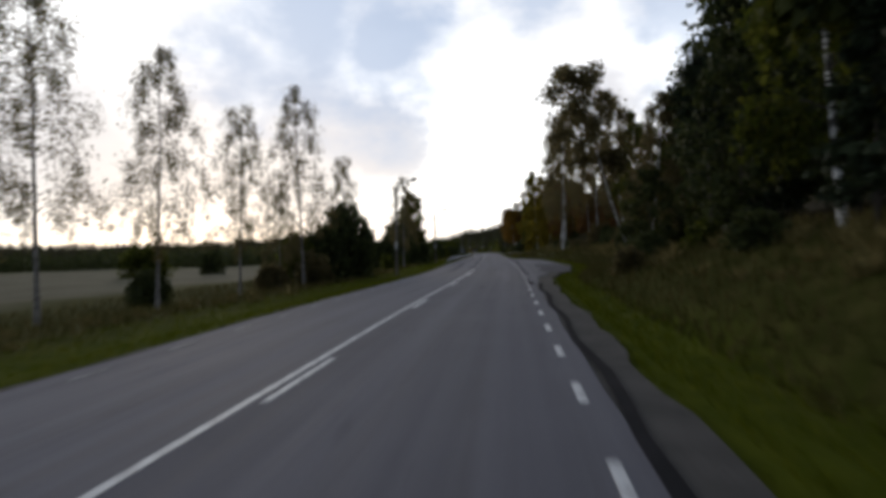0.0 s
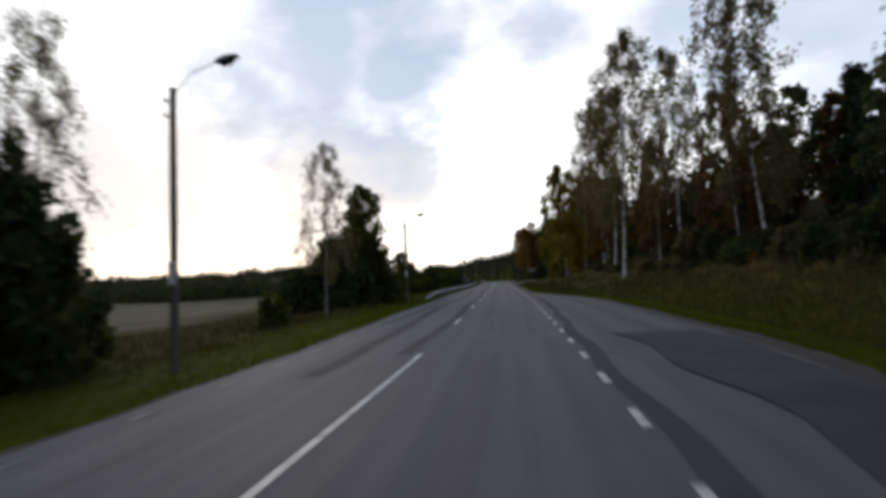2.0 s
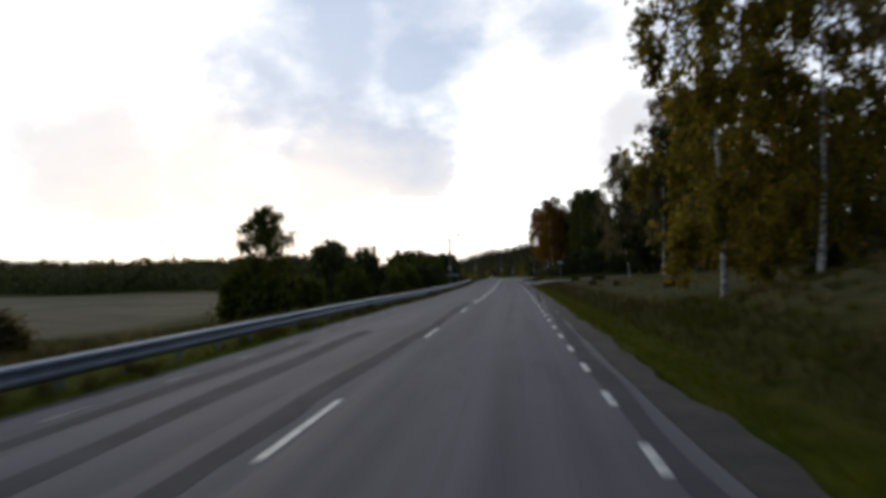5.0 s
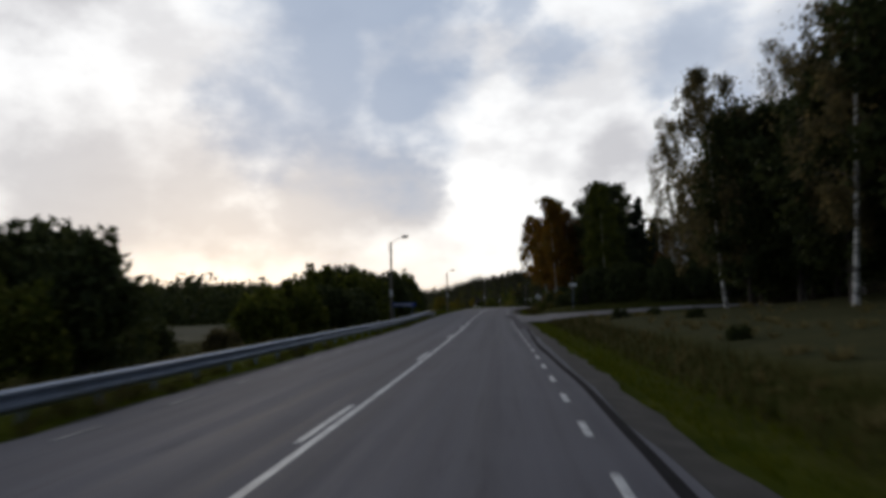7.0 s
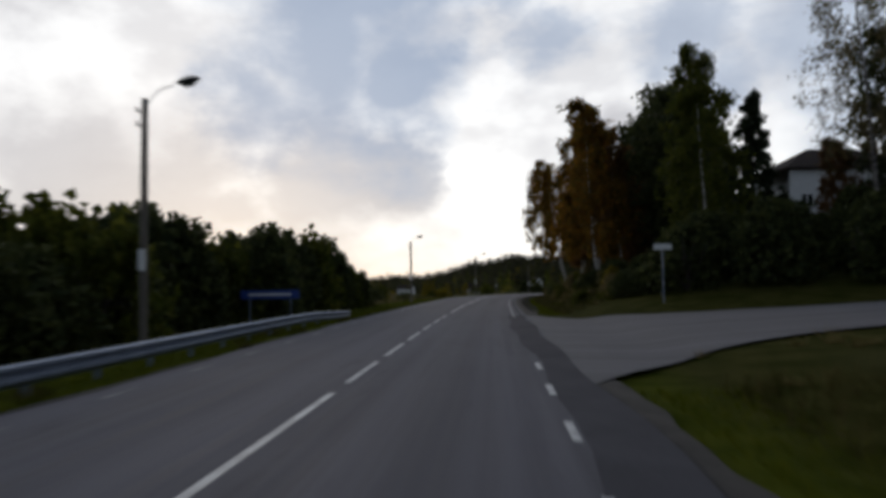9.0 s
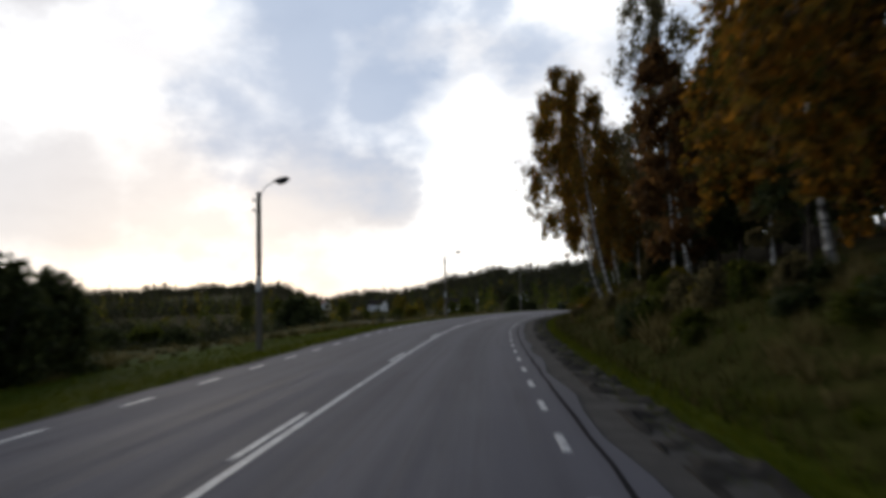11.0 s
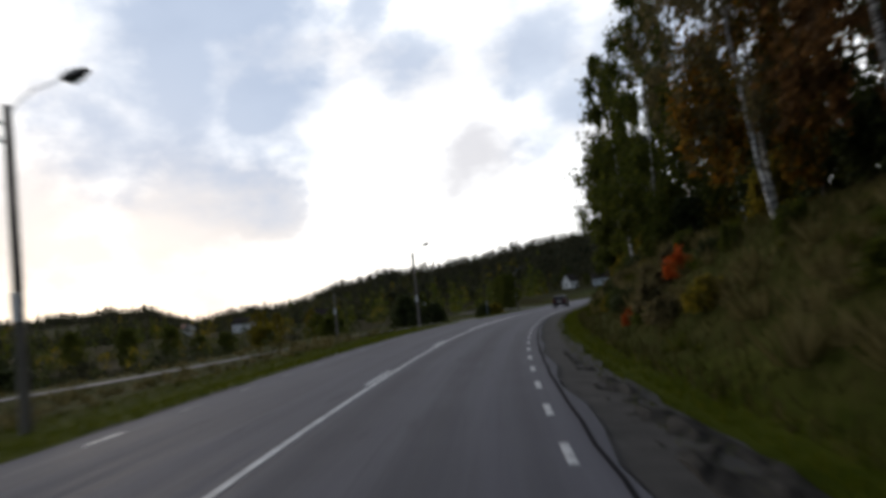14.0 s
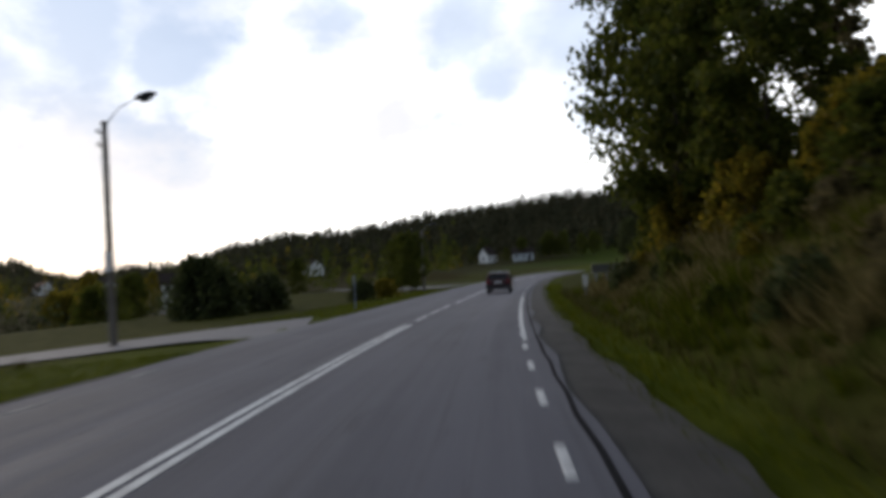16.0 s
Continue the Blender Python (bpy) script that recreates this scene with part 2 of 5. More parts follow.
def leaf_material(name, *tones, thin=0.35, gloss=0.12):
    """Thin leaves: each one takes a tone of its own and lets some light through."""
    m, t, p = material(name)
    g = t.nodes.new("ShaderNodeNewGeometry").outputs["Random Per Island"]
    stops = [(i / max(1, len(tones) - 1), c) for i, c in enumerate(tones)]
    c = tramp(t, g, *stops)
    o = t.nodes.new("ShaderNodeObjectInfo").outputs["Random"]
    c = tmix(t, 0.35, c, tramp(t, o, (0.0, (0.5, 0.5, 0.5)), (1.0, (1.0, 0.95, 0.9))), "MULTIPLY")
    t.links.new(c, p.inputs["Base Color"])
    p.inputs["Roughness"].default_value, p.inputs["Specular IOR Level"].default_value = 0.7, gloss
    tl = t.nodes.new("ShaderNodeBsdfTranslucent")
    t.links.new(c, tl.inputs[0])
    mx = t.nodes.new("ShaderNodeMixShader")
    mx.inputs[0].default_value = thin
    t.links.new(p.outputs[0], mx.inputs[1])
    t.links.new(tl.outputs[0], mx.inputs[2])
    t.links.new(mx.outputs[0], t.nodes["Material Output"].inputs[0])
    return m


LEAF = {
    "green": leaf_material("green leaves", (0.050, 0.068, 0.010), (0.085, 0.100, 0.015), (0.130, 0.135, 0.022), thin=0.5),
    "dark": leaf_material("dark leaves", (0.0294, 0.042, 0.0168), (0.063, 0.0756, 0.0252), (0.0945, 0.105, 0.0336), thin=0.3),
    "yellow": leaf_material("yellowing leaves", (0.100, 0.100, 0.014), (0.19, 0.160, 0.018), (0.29, 0.20, 0.022), thin=0.62),
    "orange": leaf_material("orange leaves", (0.120, 0.085, 0.020), (0.27, 0.130, 0.018), (0.42, 0.18, 0.02), thin=0.64),
    "rust": leaf_material("rust leaves", (0.0828, 0.04968, 0.02208), (0.1518, 0.08004, 0.03036), (0.207, 0.1076, 0.03588), thin=0.6),
    "brown": leaf_material("brown thin leaves", (0.090, 0.082, 0.040), (0.150, 0.130, 0.060), (0.215, 0.165, 0.075), thin=0.6),
    "mixed": leaf_material("olive and orange leaves", (0.070, 0.075, 0.016), (0.15, 0.105, 0.020), (0.25, 0.130, 0.020), (0.36, 0.155, 0.018), thin=0.64),
    "flame": leaf_material("flame red leaves", (0.36, 0.060, 0.010), (0.50, 0.095, 0.014), (0.58, 0.13, 0.02)),
    "needle": leaf_material("spruce needles", (0.0192, 0.0288, 0.01536), (0.0384, 0.05184, 0.02304), thin=0.1),
    "straw": leaf_material("dry grass blades", (0.042, 0.047, 0.010), (0.088, 0.080, 0.024), (0.165, 0.128, 0.052), thin=0.15, gloss=0.02),
    "blade": leaf_material("green grass blades", (0.062, 0.084, 0.005), (0.105, 0.126, 0.009), (0.155, 0.155, 0.016), thin=0.25, gloss=0.02),
    "hay": leaf_material("withered grass", (0.090, 0.084, 0.028), (0.200, 0.165, 0.066), (0.360, 0.285, 0.130), thin=0.25, gloss=0.02),
    # far wood and valley scrub: tones lightened, distance haze put into the colour
    "autumn": leaf_material("hazy mixed autumn wood", (0.028, 0.037, 0.018), (0.060, 0.060, 0.034), (0.095, 0.084, 0.046), thin=0.15, gloss=0.03),
}


def birch_bark(name, pale):
    m, t, p = material(name)
    rings = tnoise(t, 4.0, 5, (0.6, 0.6, 3.2))
    marks = tnoise(t, 3.5, 4, (1.2, 1.2, 1.0))
    z = t.nodes.new("ShaderNodeSeparateXYZ")
    t.links.new(t.nodes.new("ShaderNodeTexCoord").outputs["Object"], z.inputs[0])
    c = tmix(t, tramp(t, rings, (0.54, 0.0), (0.58, 1.0)), pale, (0.045, 0.04, 0.038))
    c = tmix(t, tramp(t, marks, (0.50, 0.0), (0.60, 0.9)), c, (0.10, 0.09, 0.082))
    t.links.new(c, p.inputs["Base Color"])
    p.inputs["Roughness"].default_value = 0.8
    tbump(t, p, rings, 0.4, 0.02)
    return m


BIRCH_BARK = birch_bark("birch bark", (0.72, 0.70, 0.67))
# darker copy for the bare birches: their backlit shade is put into the colour
SHADED_BIRCH_BARK = birch_bark("shaded birch bark", (0.24, 0.22, 0.20))
BARK = two_tone("brown bark", (0.045, 0.036, 0.030), (0.085, 0.070, 0.058), 5, 0.9, 0, 0.6, (1, 1, 0.25), 30, 0.2)
TWIG = two_tone("twig bark", (0.060, 0.048, 0.045), (0.10, 0.082, 0.075), 3, 0.85, 0, 0)
POLE_WOOD = two_tone("weathered pole wood", (0.12, 0.105, 0.09), (0.20, 0.18, 0.155), 2.0, 0.85, 0, 0.4, (1, 1, 0.12), 40, 0.2)
STEEL = two_tone("galvanised steel", (0.15, 0.19, 0.27), (0.24, 0.29, 0.38), 2.0, 0.5, 0.6, 0.05)
RUBBER = two_tone("black rubber", (0.012, 0.012, 0.013), (0.025, 0.025, 0.026), 8, 0.8, 0, 0.1)
RED_CAR = two_tone("dark red car paint", (0.036, 0.006, 0.008), (0.050, 0.008, 0.010), 1.0, 0.3, 0.1, 0)
BLACK_TRIM = two_tone("black plastic trim", (0.012, 0.012, 0.013), (0.022, 0.022, 0.024), 8, 0.5, 0, 0.05)
CHROME = two_tone("wheel alloy", (0.45, 0.45, 0.46), (0.55, 0.55, 0.56), 5, 0.35, 0.9, 0)
WHITE_PAINT = two_tone("white paint", (0.72, 0.72, 0.70), (0.80, 0.80, 0.79), 1.5, 0.6, 0, 0.05)
PALE_BOARDS = two_tone("pale grey boards", (0.42, 0.46, 0.47), (0.52, 0.56, 0.57), 1.5, 0.75, 0, 0.2, (6, 6, 0.3), 20)
ROOF_TILE = two_tone("dark roof tile", (0.024, 0.018, 0.017), (0.042, 0.031, 0.028), 2.0, 0.9, 0, 0.4, None, 60, 0.15)
ROOF_RED = two_tone("red roof tile", (0.16, 0.06, 0.04), (0.22, 0.09, 0.06), 2.0, 0.8, 0, 0.4)
BRICK = two_tone("chimney brick", (0.16, 0.075, 0.055), (0.22, 0.10, 0.075), 6.0, 0.9, 0, 0.4)
SIGN_BLUE = two_tone("blue sign sheet", (0.02, 0.05, 0.24), (0.03, 0.07, 0.30), 1.0, 0.4, 0, 0)
SIGN_GREY = two_tone("sign back sheet", (0.20, 0.21, 0.22), (0.27, 0.28, 0.29), 2.0, 0.5, 0.5, 0)


def glass_material():
    m, t, p = material("window glass")
    p.inputs["Base Color"].default_value = (0.015, 0.018, 0.020, 1)
    n = tnoise(t, 2.0, 3)
    t.links.new(tramp(t, n, (0.3, 0.04), (0.7, 0.12)), p.inputs["Roughness"])
    p.inputs["Specular IOR Level"].default_value = 0.8
    return m


GLASS = glass_material()


def lamp_red():
    m, t, p = material("red lamp glass")
    p.inputs["Base Color"].default_value = (0.17, 0.006, 0.008, 1)
    p.inputs["Roughness"].default_value = 0.2
    return m


RED_LENS = lamp_red()

# ---- the lie of the land: s runs along the road, u to its right ----
NODES = -20 + 20 * np.arange(26)
SS = np.arange(-160, 640, 1.0)


def along_nodes(values, smooth=25):
    v = np.interp(SS, NODES, values)
    k = np.hanning(smooth)
    return np.convolve(np.pad(v, smooth // 2, mode="edge"), k / k.sum(), "valid")


bend = np.interp(SS, NODES, ROAD_CURVE) * 1e-3
bend[(SS < -20) | (SS > 500)] = 0
HEAD = np.concatenate([[0], np.cumsum((bend[1:] + bend[:-1]) / 2)])
HEAD -= np.interp(0, SS, HEAD)
RX = np.concatenate([[0], np.cumsum(np.sin((HEAD[1:] + HEAD[:-1]) / 2))])
RY = np.concatenate([[0], np.cumsum(np.cos((HEAD[1:] + HEAD[:-1]) / 2))])
RX -= np.interp(0, SS, RX)
RY -= np.interp(0, SS, RY)
RZ = along_nodes(ROAD_HEIGHT)
BANK = np.interp(SS, NODES, ROAD_BANK)
SHIFT = np.interp(SS, NODES, LINE_SHIFT)


def at(a, s):
    return np.interp(s, SS, a)


def smooth(a, b, x):
    t = np.clip((np.asarray(x, float) - a) / (b - a), 0, 1)
    return t * t * (3 - 2 * t)


def plan(s, u):
    """World x, y of a place given by its way along the road and its offset."""
    h = at(HEAD, s)
    return at(RX, s) + u * np.cos(h), at(RY, s) - u * np.sin(h)


def road_z(s, u):
    return at(RZ, s) - np.clip(u, -5, 5) * at(BANK, s)


def along(x, y):
    """The way along the road and the offset of world places."""
    x, y = np.atleast_1d(np.asarray(x, float)), np.atleast_1d(np.asarray(y, float))
    s, u = np.empty(len(x)), np.empty(len(x))
    for i in range(0, len(x), 4000):
        a, b = x[i:i + 4000], y[i:i + 4000]
        j = ((a[:, None] - RX[None, ::4]) ** 2 + (b[:, None] - RY[None, ::4]) ** 2).argmin(1) * 4
        ds = (a - RX[j]) * np.sin(HEAD[j]) + (b - RY[j]) * np.cos(HEAD[j])
        s[i:i + 4000] = SS[j] + ds
        px, py, h = at(RX, SS[j] + ds), at(RY, SS[j] + ds), at(HEAD, SS[j] + ds)
        u[i:i + 4000] = (a - px) * np.cos(h) - (b - py) * np.sin(h)
    return s, u


def right_edge(s):
    """Offset of the asphalt's right edge: it widens into a lay-by and at the side road."""
    return 4.0 + 3.0 * smooth(30, 58, s) * (1 - smooth(82, 112, s))


# rim of the wooded hills round the valley: azimuth, distance, height of the ground there
RIM_AZ = [-180, -90, -60, -40, -33, -27, -20, -18.3, -16.2, -14, -10, -7.8, -6, -2, 2.5, 6, 9, 13, 16.5, 21, 35, 60, 110, 180]
RIM_R = [700, 700, 640, 700, 760, 840, 900, 920, 1000, 860, 800, 760, 660, 620, 610, 600, 600, 590, 580, 560, 480, 420, 420, 600]
RIM_Z = [10, 10, 12, 12, 16, 22, 25, 14, 2, 10, 10, 14, 18, 26, 26, 26, 31, 36, 38, 40, 40, 36, 30, 12]


def left_drop(s):
    return np.interp(s, [-100, 0, 120, 150, 230, 270, 310, 340, 372, 420], [-0.9, -0.9, -0.9, -1.7, -1.7, -1.0, -1.1, -0.95, -0.5, -0.4])


def shoulder_width(s):
    """Width of the gravel beyond the asphalt's right edge."""
    return np.interp(s, [-50, 30, 200, 236, 250, 320, 335, 400], [0.72, 0.70, 0.62, 0.8, 1.25, 1.25, 1.0, 0.98])


def bank_top(s):
    """Height of the right-hand bank ten metres out."""
    return np.interp(s, [-100, 0, 25, 42, 60, 80, 96, 114, 127, 138, 150, 197, 206, 228, 233, 240, 254, 275, 292, 303, 315, 340, 360, 380, 394, 420],
                     [1.6, 1.6, 1.4, .3, .3, .6, .9, 1.2, 1.6, .4, .5, .7, .25, .25, .9, 1.3, 2.0, 2.0, 1.6, 1.9, 2.8, 3.1, 2.9, 2.2, .4, .1])


def bank_slope(s):
    """How steeply the ground climbs beyond the bank."""
    return np.interp(s, [-100, 0, 45, 60, 96, 114, 127, 138, 150, 197, 206, 226, 233, 254, 275, 300, 340, 380, 400, 430], [.25, .25, .22, .2, .22, .3, .34, .2, .1, .09, .05, .05, .2, .24, .25, .25, .28, .25, .03, .0])


def ground_z(x, y):
    x, y = np.atleast_1d(np.asarray(x, float)), np.atleast_1d(np.asarray(y, float))
    s, u = along(x, y)
    base = at(RZ, s) - np.clip(u, -5, 5) * at(BANK, s)
    low = left_drop(s)
    v = -u
    zl = -0.28 * smooth(4.0, 6.2, v) + (low + 0.28) * smooth(7, 17, v) - 1.6 * smooth(15, 120, v)
    a = right_edge(s) + shoulder_width(s) - 0.2
    w = np.maximum(u - a, 0)
    k = np.clip((w - 1.8) / np.maximum(8.6 - a, 1.8), 0, 1)
    zr = -0.15 * smooth(0, 0.9, w) * (1 - smooth(1.2, 3, w)) + bank_top(s) * (0.65 * k + 0.35 * k * k * (3 - 2 * k)) + bank_slope(s) * (np.clip(u - 10.5, 0, 16) + 0.5 * np.clip(u - 26.5, 0, 40))
    z = base + np.where(u < 0, zl, zr)
    mouth = smooth(4, 5, v) * (1 - smooth(12, 18, v)) * smooth(338, 358, s) * (1 - smooth(384, 400, s))
    z = z * (1 - mouth) + mouth * (base - 0.06 - 0.035 * np.maximum(v - 4, 0))
    z -= np.where((u > -3.95) & (u < a + 0.45), 0.14, 0.0)
    valley = smooth(262, 310, s) * (1 - smooth(400, 520, s)) * (u < 0)
    shelf = np.interp(s, [300, 335], [0, 6])
    z -= valley * (3.9 * smooth(0, 31, v - 17 - shelf) + 2.6 * smooth(48, 100, v))
    near = (1 - smooth(60, 200, np.abs(u))) * smooth(-150, -60, s) * (1 - smooth(470, 600, s))
    dx, dy = x, y - 320
    r, az = np.hypot(dx, dy), np.degrees(np.arctan2(dx, dy))
    rr, rz = np.interp(az, RIM_AZ, RIM_R), np.interp(az, RIM_AZ, RIM_Z)
    far = -(3.0 + 4.0 * smooth(270, 330, y) * (1 - smooth(480, 620, y))) * smooth(60, 250, r) * (x < 40) + rz * smooth(0.5, 1.0, r / rr) * 1.0
    far = far + (rz * 0.1) * smooth(1.0, 3.0, r / rr)
    hollow = 0.35 * np.sin(x * 0.11 + 1.3) * np.sin(y * 0.09) * smooth(9, 30, np.abs(u))
    return z * near + far * (1 - near) + hollow

# ---- mesh helpers ----
def mesh_of(name, verts, faces, mats, uv=None, smooth_faces=False, index=None):
    m = bpy.data.meshes.new(name)
    m.from_pydata([tuple(map(float, v)) for v in verts], [], [tuple(map(int, f)) for f in faces])
    for k in mats if isinstance(mats, (list, tuple)) else [mats]:
        m.materials.append(k)
    if uv is not None:
        layer = m.uv_layers.new(name="UVMap")
        ids = np.empty(len(m.loops), dtype=np.int32)
        m.loops.foreach_get("vertex_index", ids)
        layer.data.foreach_set("uv", np.asarray(uv, dtype=np.float32)[ids].ravel())
    if index is not None:
        m.polygons.foreach_set("material_index", np.asarray(index, dtype=np.int32))
    if smooth_faces:
        m.polygons.foreach_set("use_smooth", np.ones(len(m.polygons), dtype=bool))
    m.update()
    return m


def part(name, bm, mat, parent, label=""):
    """Links a bmesh (or a finished mesh) as one mesh object under a thing or a part."""
    if isinstance(bm, bmesh.types.BMesh):
        m = bpy.data.meshes.new(name)
        bm.to_mesh(m)
        bm.free()
        m.materials.append(mat)
    else:
        m = bm
    ob = new(name, m)
    ob.parent = parent
    if label:
        tagged(ob, label)
    return ob


def structure(name, mesh, label, category):
    return tagged(new(name, mesh), label, category, "", "structure")


def thing(name, label, category, group="", m=None):
    ob = tagged(new(name), label, category, group)
    ob.empty_display_size = 0.3
    if m is not None:
        ob.matrix_basis = m
    return ob


def box(bm, x0, y0, z0, x1, y1, z1, bevel=0.0):
    made = bmesh.ops.create_cube(bm, size=1.0)["verts"]
    for v in made:
        v.co = ((x0 + x1) / 2 + v.co.x * (x1 - x0), (y0 + y1) / 2 + v.co.y * (y1 - y0), (z0 + z1) / 2 + v.co.z * (z1 - z0))
    if bevel:
        bmesh.ops.bevel(bm, geom=list({e for v in made for e in v.link_edges}), offset=bevel, segments=2, affect="EDGES")
    return bm


def boxed(*a, bevel=0.0):
    return box(bmesh.new(), *a, bevel=bevel)


def rod(bm, a, b, r0, r1=None, sides=8):
    a, b = Vector(a), Vector(b)
    m = Matrix.Translation((a + b) / 2) @ (b - a).to_track_quat("Z", "Y").to_matrix().to_4x4()
    bmesh.ops.create_cone(bm, cap_ends=True, segments=sides, radius1=r0, radius2=r0 if r1 is None else r1, depth=(b - a).length, matrix=m)
    return bm


def ground_at(s, u):
    x, y = plan(s, u)
    return float(x), float(y), float(ground_z(x, y)[0])


def standing(s, u, turn=0.0, lift=0.0):
    """A pose on the ground beside the road, its y axis along the road."""
    x, y, z = ground_at(s, u)
    return pose(x, y, z + lift, 0, 0, turn - math.degrees(at(HEAD, s)))


# ---- ground: one sheet to the horizon, fine beside the road ----
def spread(fine_from, fine_to, step, reach):
    mid = np.arange(fine_from, fine_to + 0.01, step)
    grow = np.cumsum(step * 1.13 ** np.arange(1, 60))
    grow = grow[grow < reach]
    return np.concatenate([fine_from - grow[::-1], mid, fine_to + grow])


gx, gy = spread(-46, 52, 0.9, 2600), spread(-25, 440, 1.3, 2800)
XX, YY = np.meshgrid(gx, gy)
flat_x, flat_y = XX.ravel(), YY.ravel()
flat_z = ground_z(flat_x, flat_y)
nx, ny = len(gx), len(gy)
cell = (np.arange(ny - 1)[:, None] * nx + np.arange(nx - 1)[None]).ravel()
sheet = mesh_of("ground", np.stack([flat_x, flat_y, flat_z], 1), np.stack([cell, cell + 1, cell + nx + 1, cell + nx], 1), GROUND, smooth_faces=True)
gs, gu = along(flat_x, flat_y)
patchy = np.array([noise.noise((a * 0.13, b * 0.13, 0)) for a, b in zip(flat_x, flat_y)])
edge_u = right_edge(gs)
rim_az = np.degrees(np.arctan2(flat_x, flat_y - 320))
rim_part = np.hypot(flat_x, flat_y - 320) / np.interp(rim_az, RIM_AZ, RIM_R)
bare_slope = smooth(-31.5, -29.5, rim_az) * (1 - smooth(-25, -23.5, rim_az)) * smooth(0.66, 0.70, rim_part) * (1 - smooth(0.80, 0.84, rim_part))
layers = {
    "verge": np.maximum((1 - smooth(6.0, 8.4, -gu + patchy * 1.5)) * (gu < 0), (1 - smooth(1.3, 2.7, gu - edge_u - shoulder_width(gs) + 1.0 + patchy * 1.5 - 0.8 * (1 - smooth(60, 150, gs)))) * (gu > 0)),
    "stubble": smooth(22, 30, -gu + patchy * 3) * (1 - smooth(190, 235, -gu)) * (1 - smooth(246, 258, gs)) + 0.4 * bare_slope + 0.28 * smooth(7.8, 9.5, gu + patchy) * (1 - smooth(22, 30, gu)) * smooth(88, 98, gs) * (1 - smooth(206, 214, gs)),
    "pasture": np.maximum(0.75 * smooth(6, 8, -gu) * (1 - smooth(10, 17, -gu + patchy * 6)) * smooth(238, 255, gs) * (1 - smooth(300, 325, gs)),
                          smooth(110, 130, flat_y - 420) * (1 - smooth(225, 235, flat_y - 420)) * smooth(30, 50, flat_x) * (1 - smooth(120, 150, flat_x)) * 0.5),
    "litter": smooth(13, 18, gu + patchy * 3) * (1 - smooth(130, 150, gs) * (1 - smooth(246, 258, gs)) * (1 - smooth(20, 30, gu))) * (1 - smooth(385, 410, gs)) + 0.75 * smooth(28, 40, -gu + patchy * 8) * smooth(262, 280, gs) * (1 - bare_slope),
}
for name, values in layers.items():
    a = sheet.attributes.new(name, "FLOAT", "POINT")
    a.data.foreach_set("value", np.clip(values, 0, 1).astype(np.float32))
structure("ground", sheet, "rough grass verges, stubble field and leaf-littered slopes", "ground")


# ---- road ----
def ribbon(name, s_values, columns, mat, lift=0.0, skirt=0.0, z_of=None):
    """A strip along the road; columns: functions of s giving offsets, left to right."""
    s_values = np.asarray(s_values, float)
    offs = np.stack([np.broadcast_to(np.asarray(c(s_values) if callable(c) else c, float), s_values.shape) for c in columns], 1)
    n, k = offs.shape
    ss = np.repeat(s_values[:, None], k, 1)
    x, y = plan(ss.ravel(), offs.ravel())
    z = (z_of(ss.ravel(), offs.ravel()) if z_of else road_z(ss.ravel(), offs.ravel())) + lift
    verts, uv = np.stack([x, y, z], 1), np.stack([offs.ravel(), ss.ravel()], 1)
    a = (np.arange(n - 1)[:, None] * k + np.arange(k - 1)[None]).ravel()
    faces = [tuple(f) for f in np.stack([a, a + 1, a + k + 1, a + k], 1)]
    if skirt:
        base = len(verts)
        verts = np.concatenate([verts, verts - [0, 0, skirt]])
        uv = np.concatenate([uv, uv])
        for i in range(n - 1):
            for j, flip in ((0, False), (k - 1, True)):
                q = (i * k + j, (i + 1) * k + j, base + (i + 1) * k + j, base + i * k + j)
                faces.append(q[::-1] if flip else q)
    return mesh_of(name, verts, faces, mat, uv=uv)


ROAD_S = np.arange(-60, 560, 2.0)
ragged_edge = lambda s: 0.06 * np.sin(s * 1.7) + 0.05 * np.sin(s * 0.63 + 1)
road = structure("road", ribbon("road", ROAD_S, [lambda s: -3.74 + ragged_edge(s), -3.2, -2, -0.9, 0, 0.9, 2, 3.2, lambda s: right_edge(s) + ragged_edge(s * 1.3)], ASPHALT, 0.0, 0.12),
                 "worn grey asphalt two-lane country road with dark seams", "road")
shoulder_left = structure("shoulder_left", ribbon("shoulder_left", np.arange(-60, 520, 1.0), [lambda s: -4.02 + ragged_edge(s * 0.8), lambda s: -3.68 + ragged_edge(s)], GRAVEL, -0.03, 0.1),
                          "narrow grey gravel strip beside the asphalt", "gravel")
shoulder_right = structure("shoulder_right", ribbon("shoulder_right", np.arange(-60, 520, 1.0), [lambda s: right_edge(s) - 0.1 + ragged_edge(s), lambda s: right_edge(s) + 0.4 * shoulder_width(s), lambda s: right_edge(s) + shoulder_width(s) + 1.2 * ragged_edge(s * 0.7) + 0.05 * np.sin(s * 3.1)], GRAVEL, -0.025, 0.22,
                           z_of=lambda s, u: road_z(s, u) - 0.05 * np.maximum(u - right_edge(s), 0)),
                           "grey gravel shoulder beside the asphalt", "gravel")


def soil_bump(q, v):
    """Lumps of thrown-up earth, highest in the middle of the strip."""
    return np.array([0.05 + 0.12 * noise.noise((a * 1.1, b * 2.3, 4.0)) + 0.07 * noise.noise((a * 3.3, b * 5.1, 9.0)) for a, b in zip(q, v)])


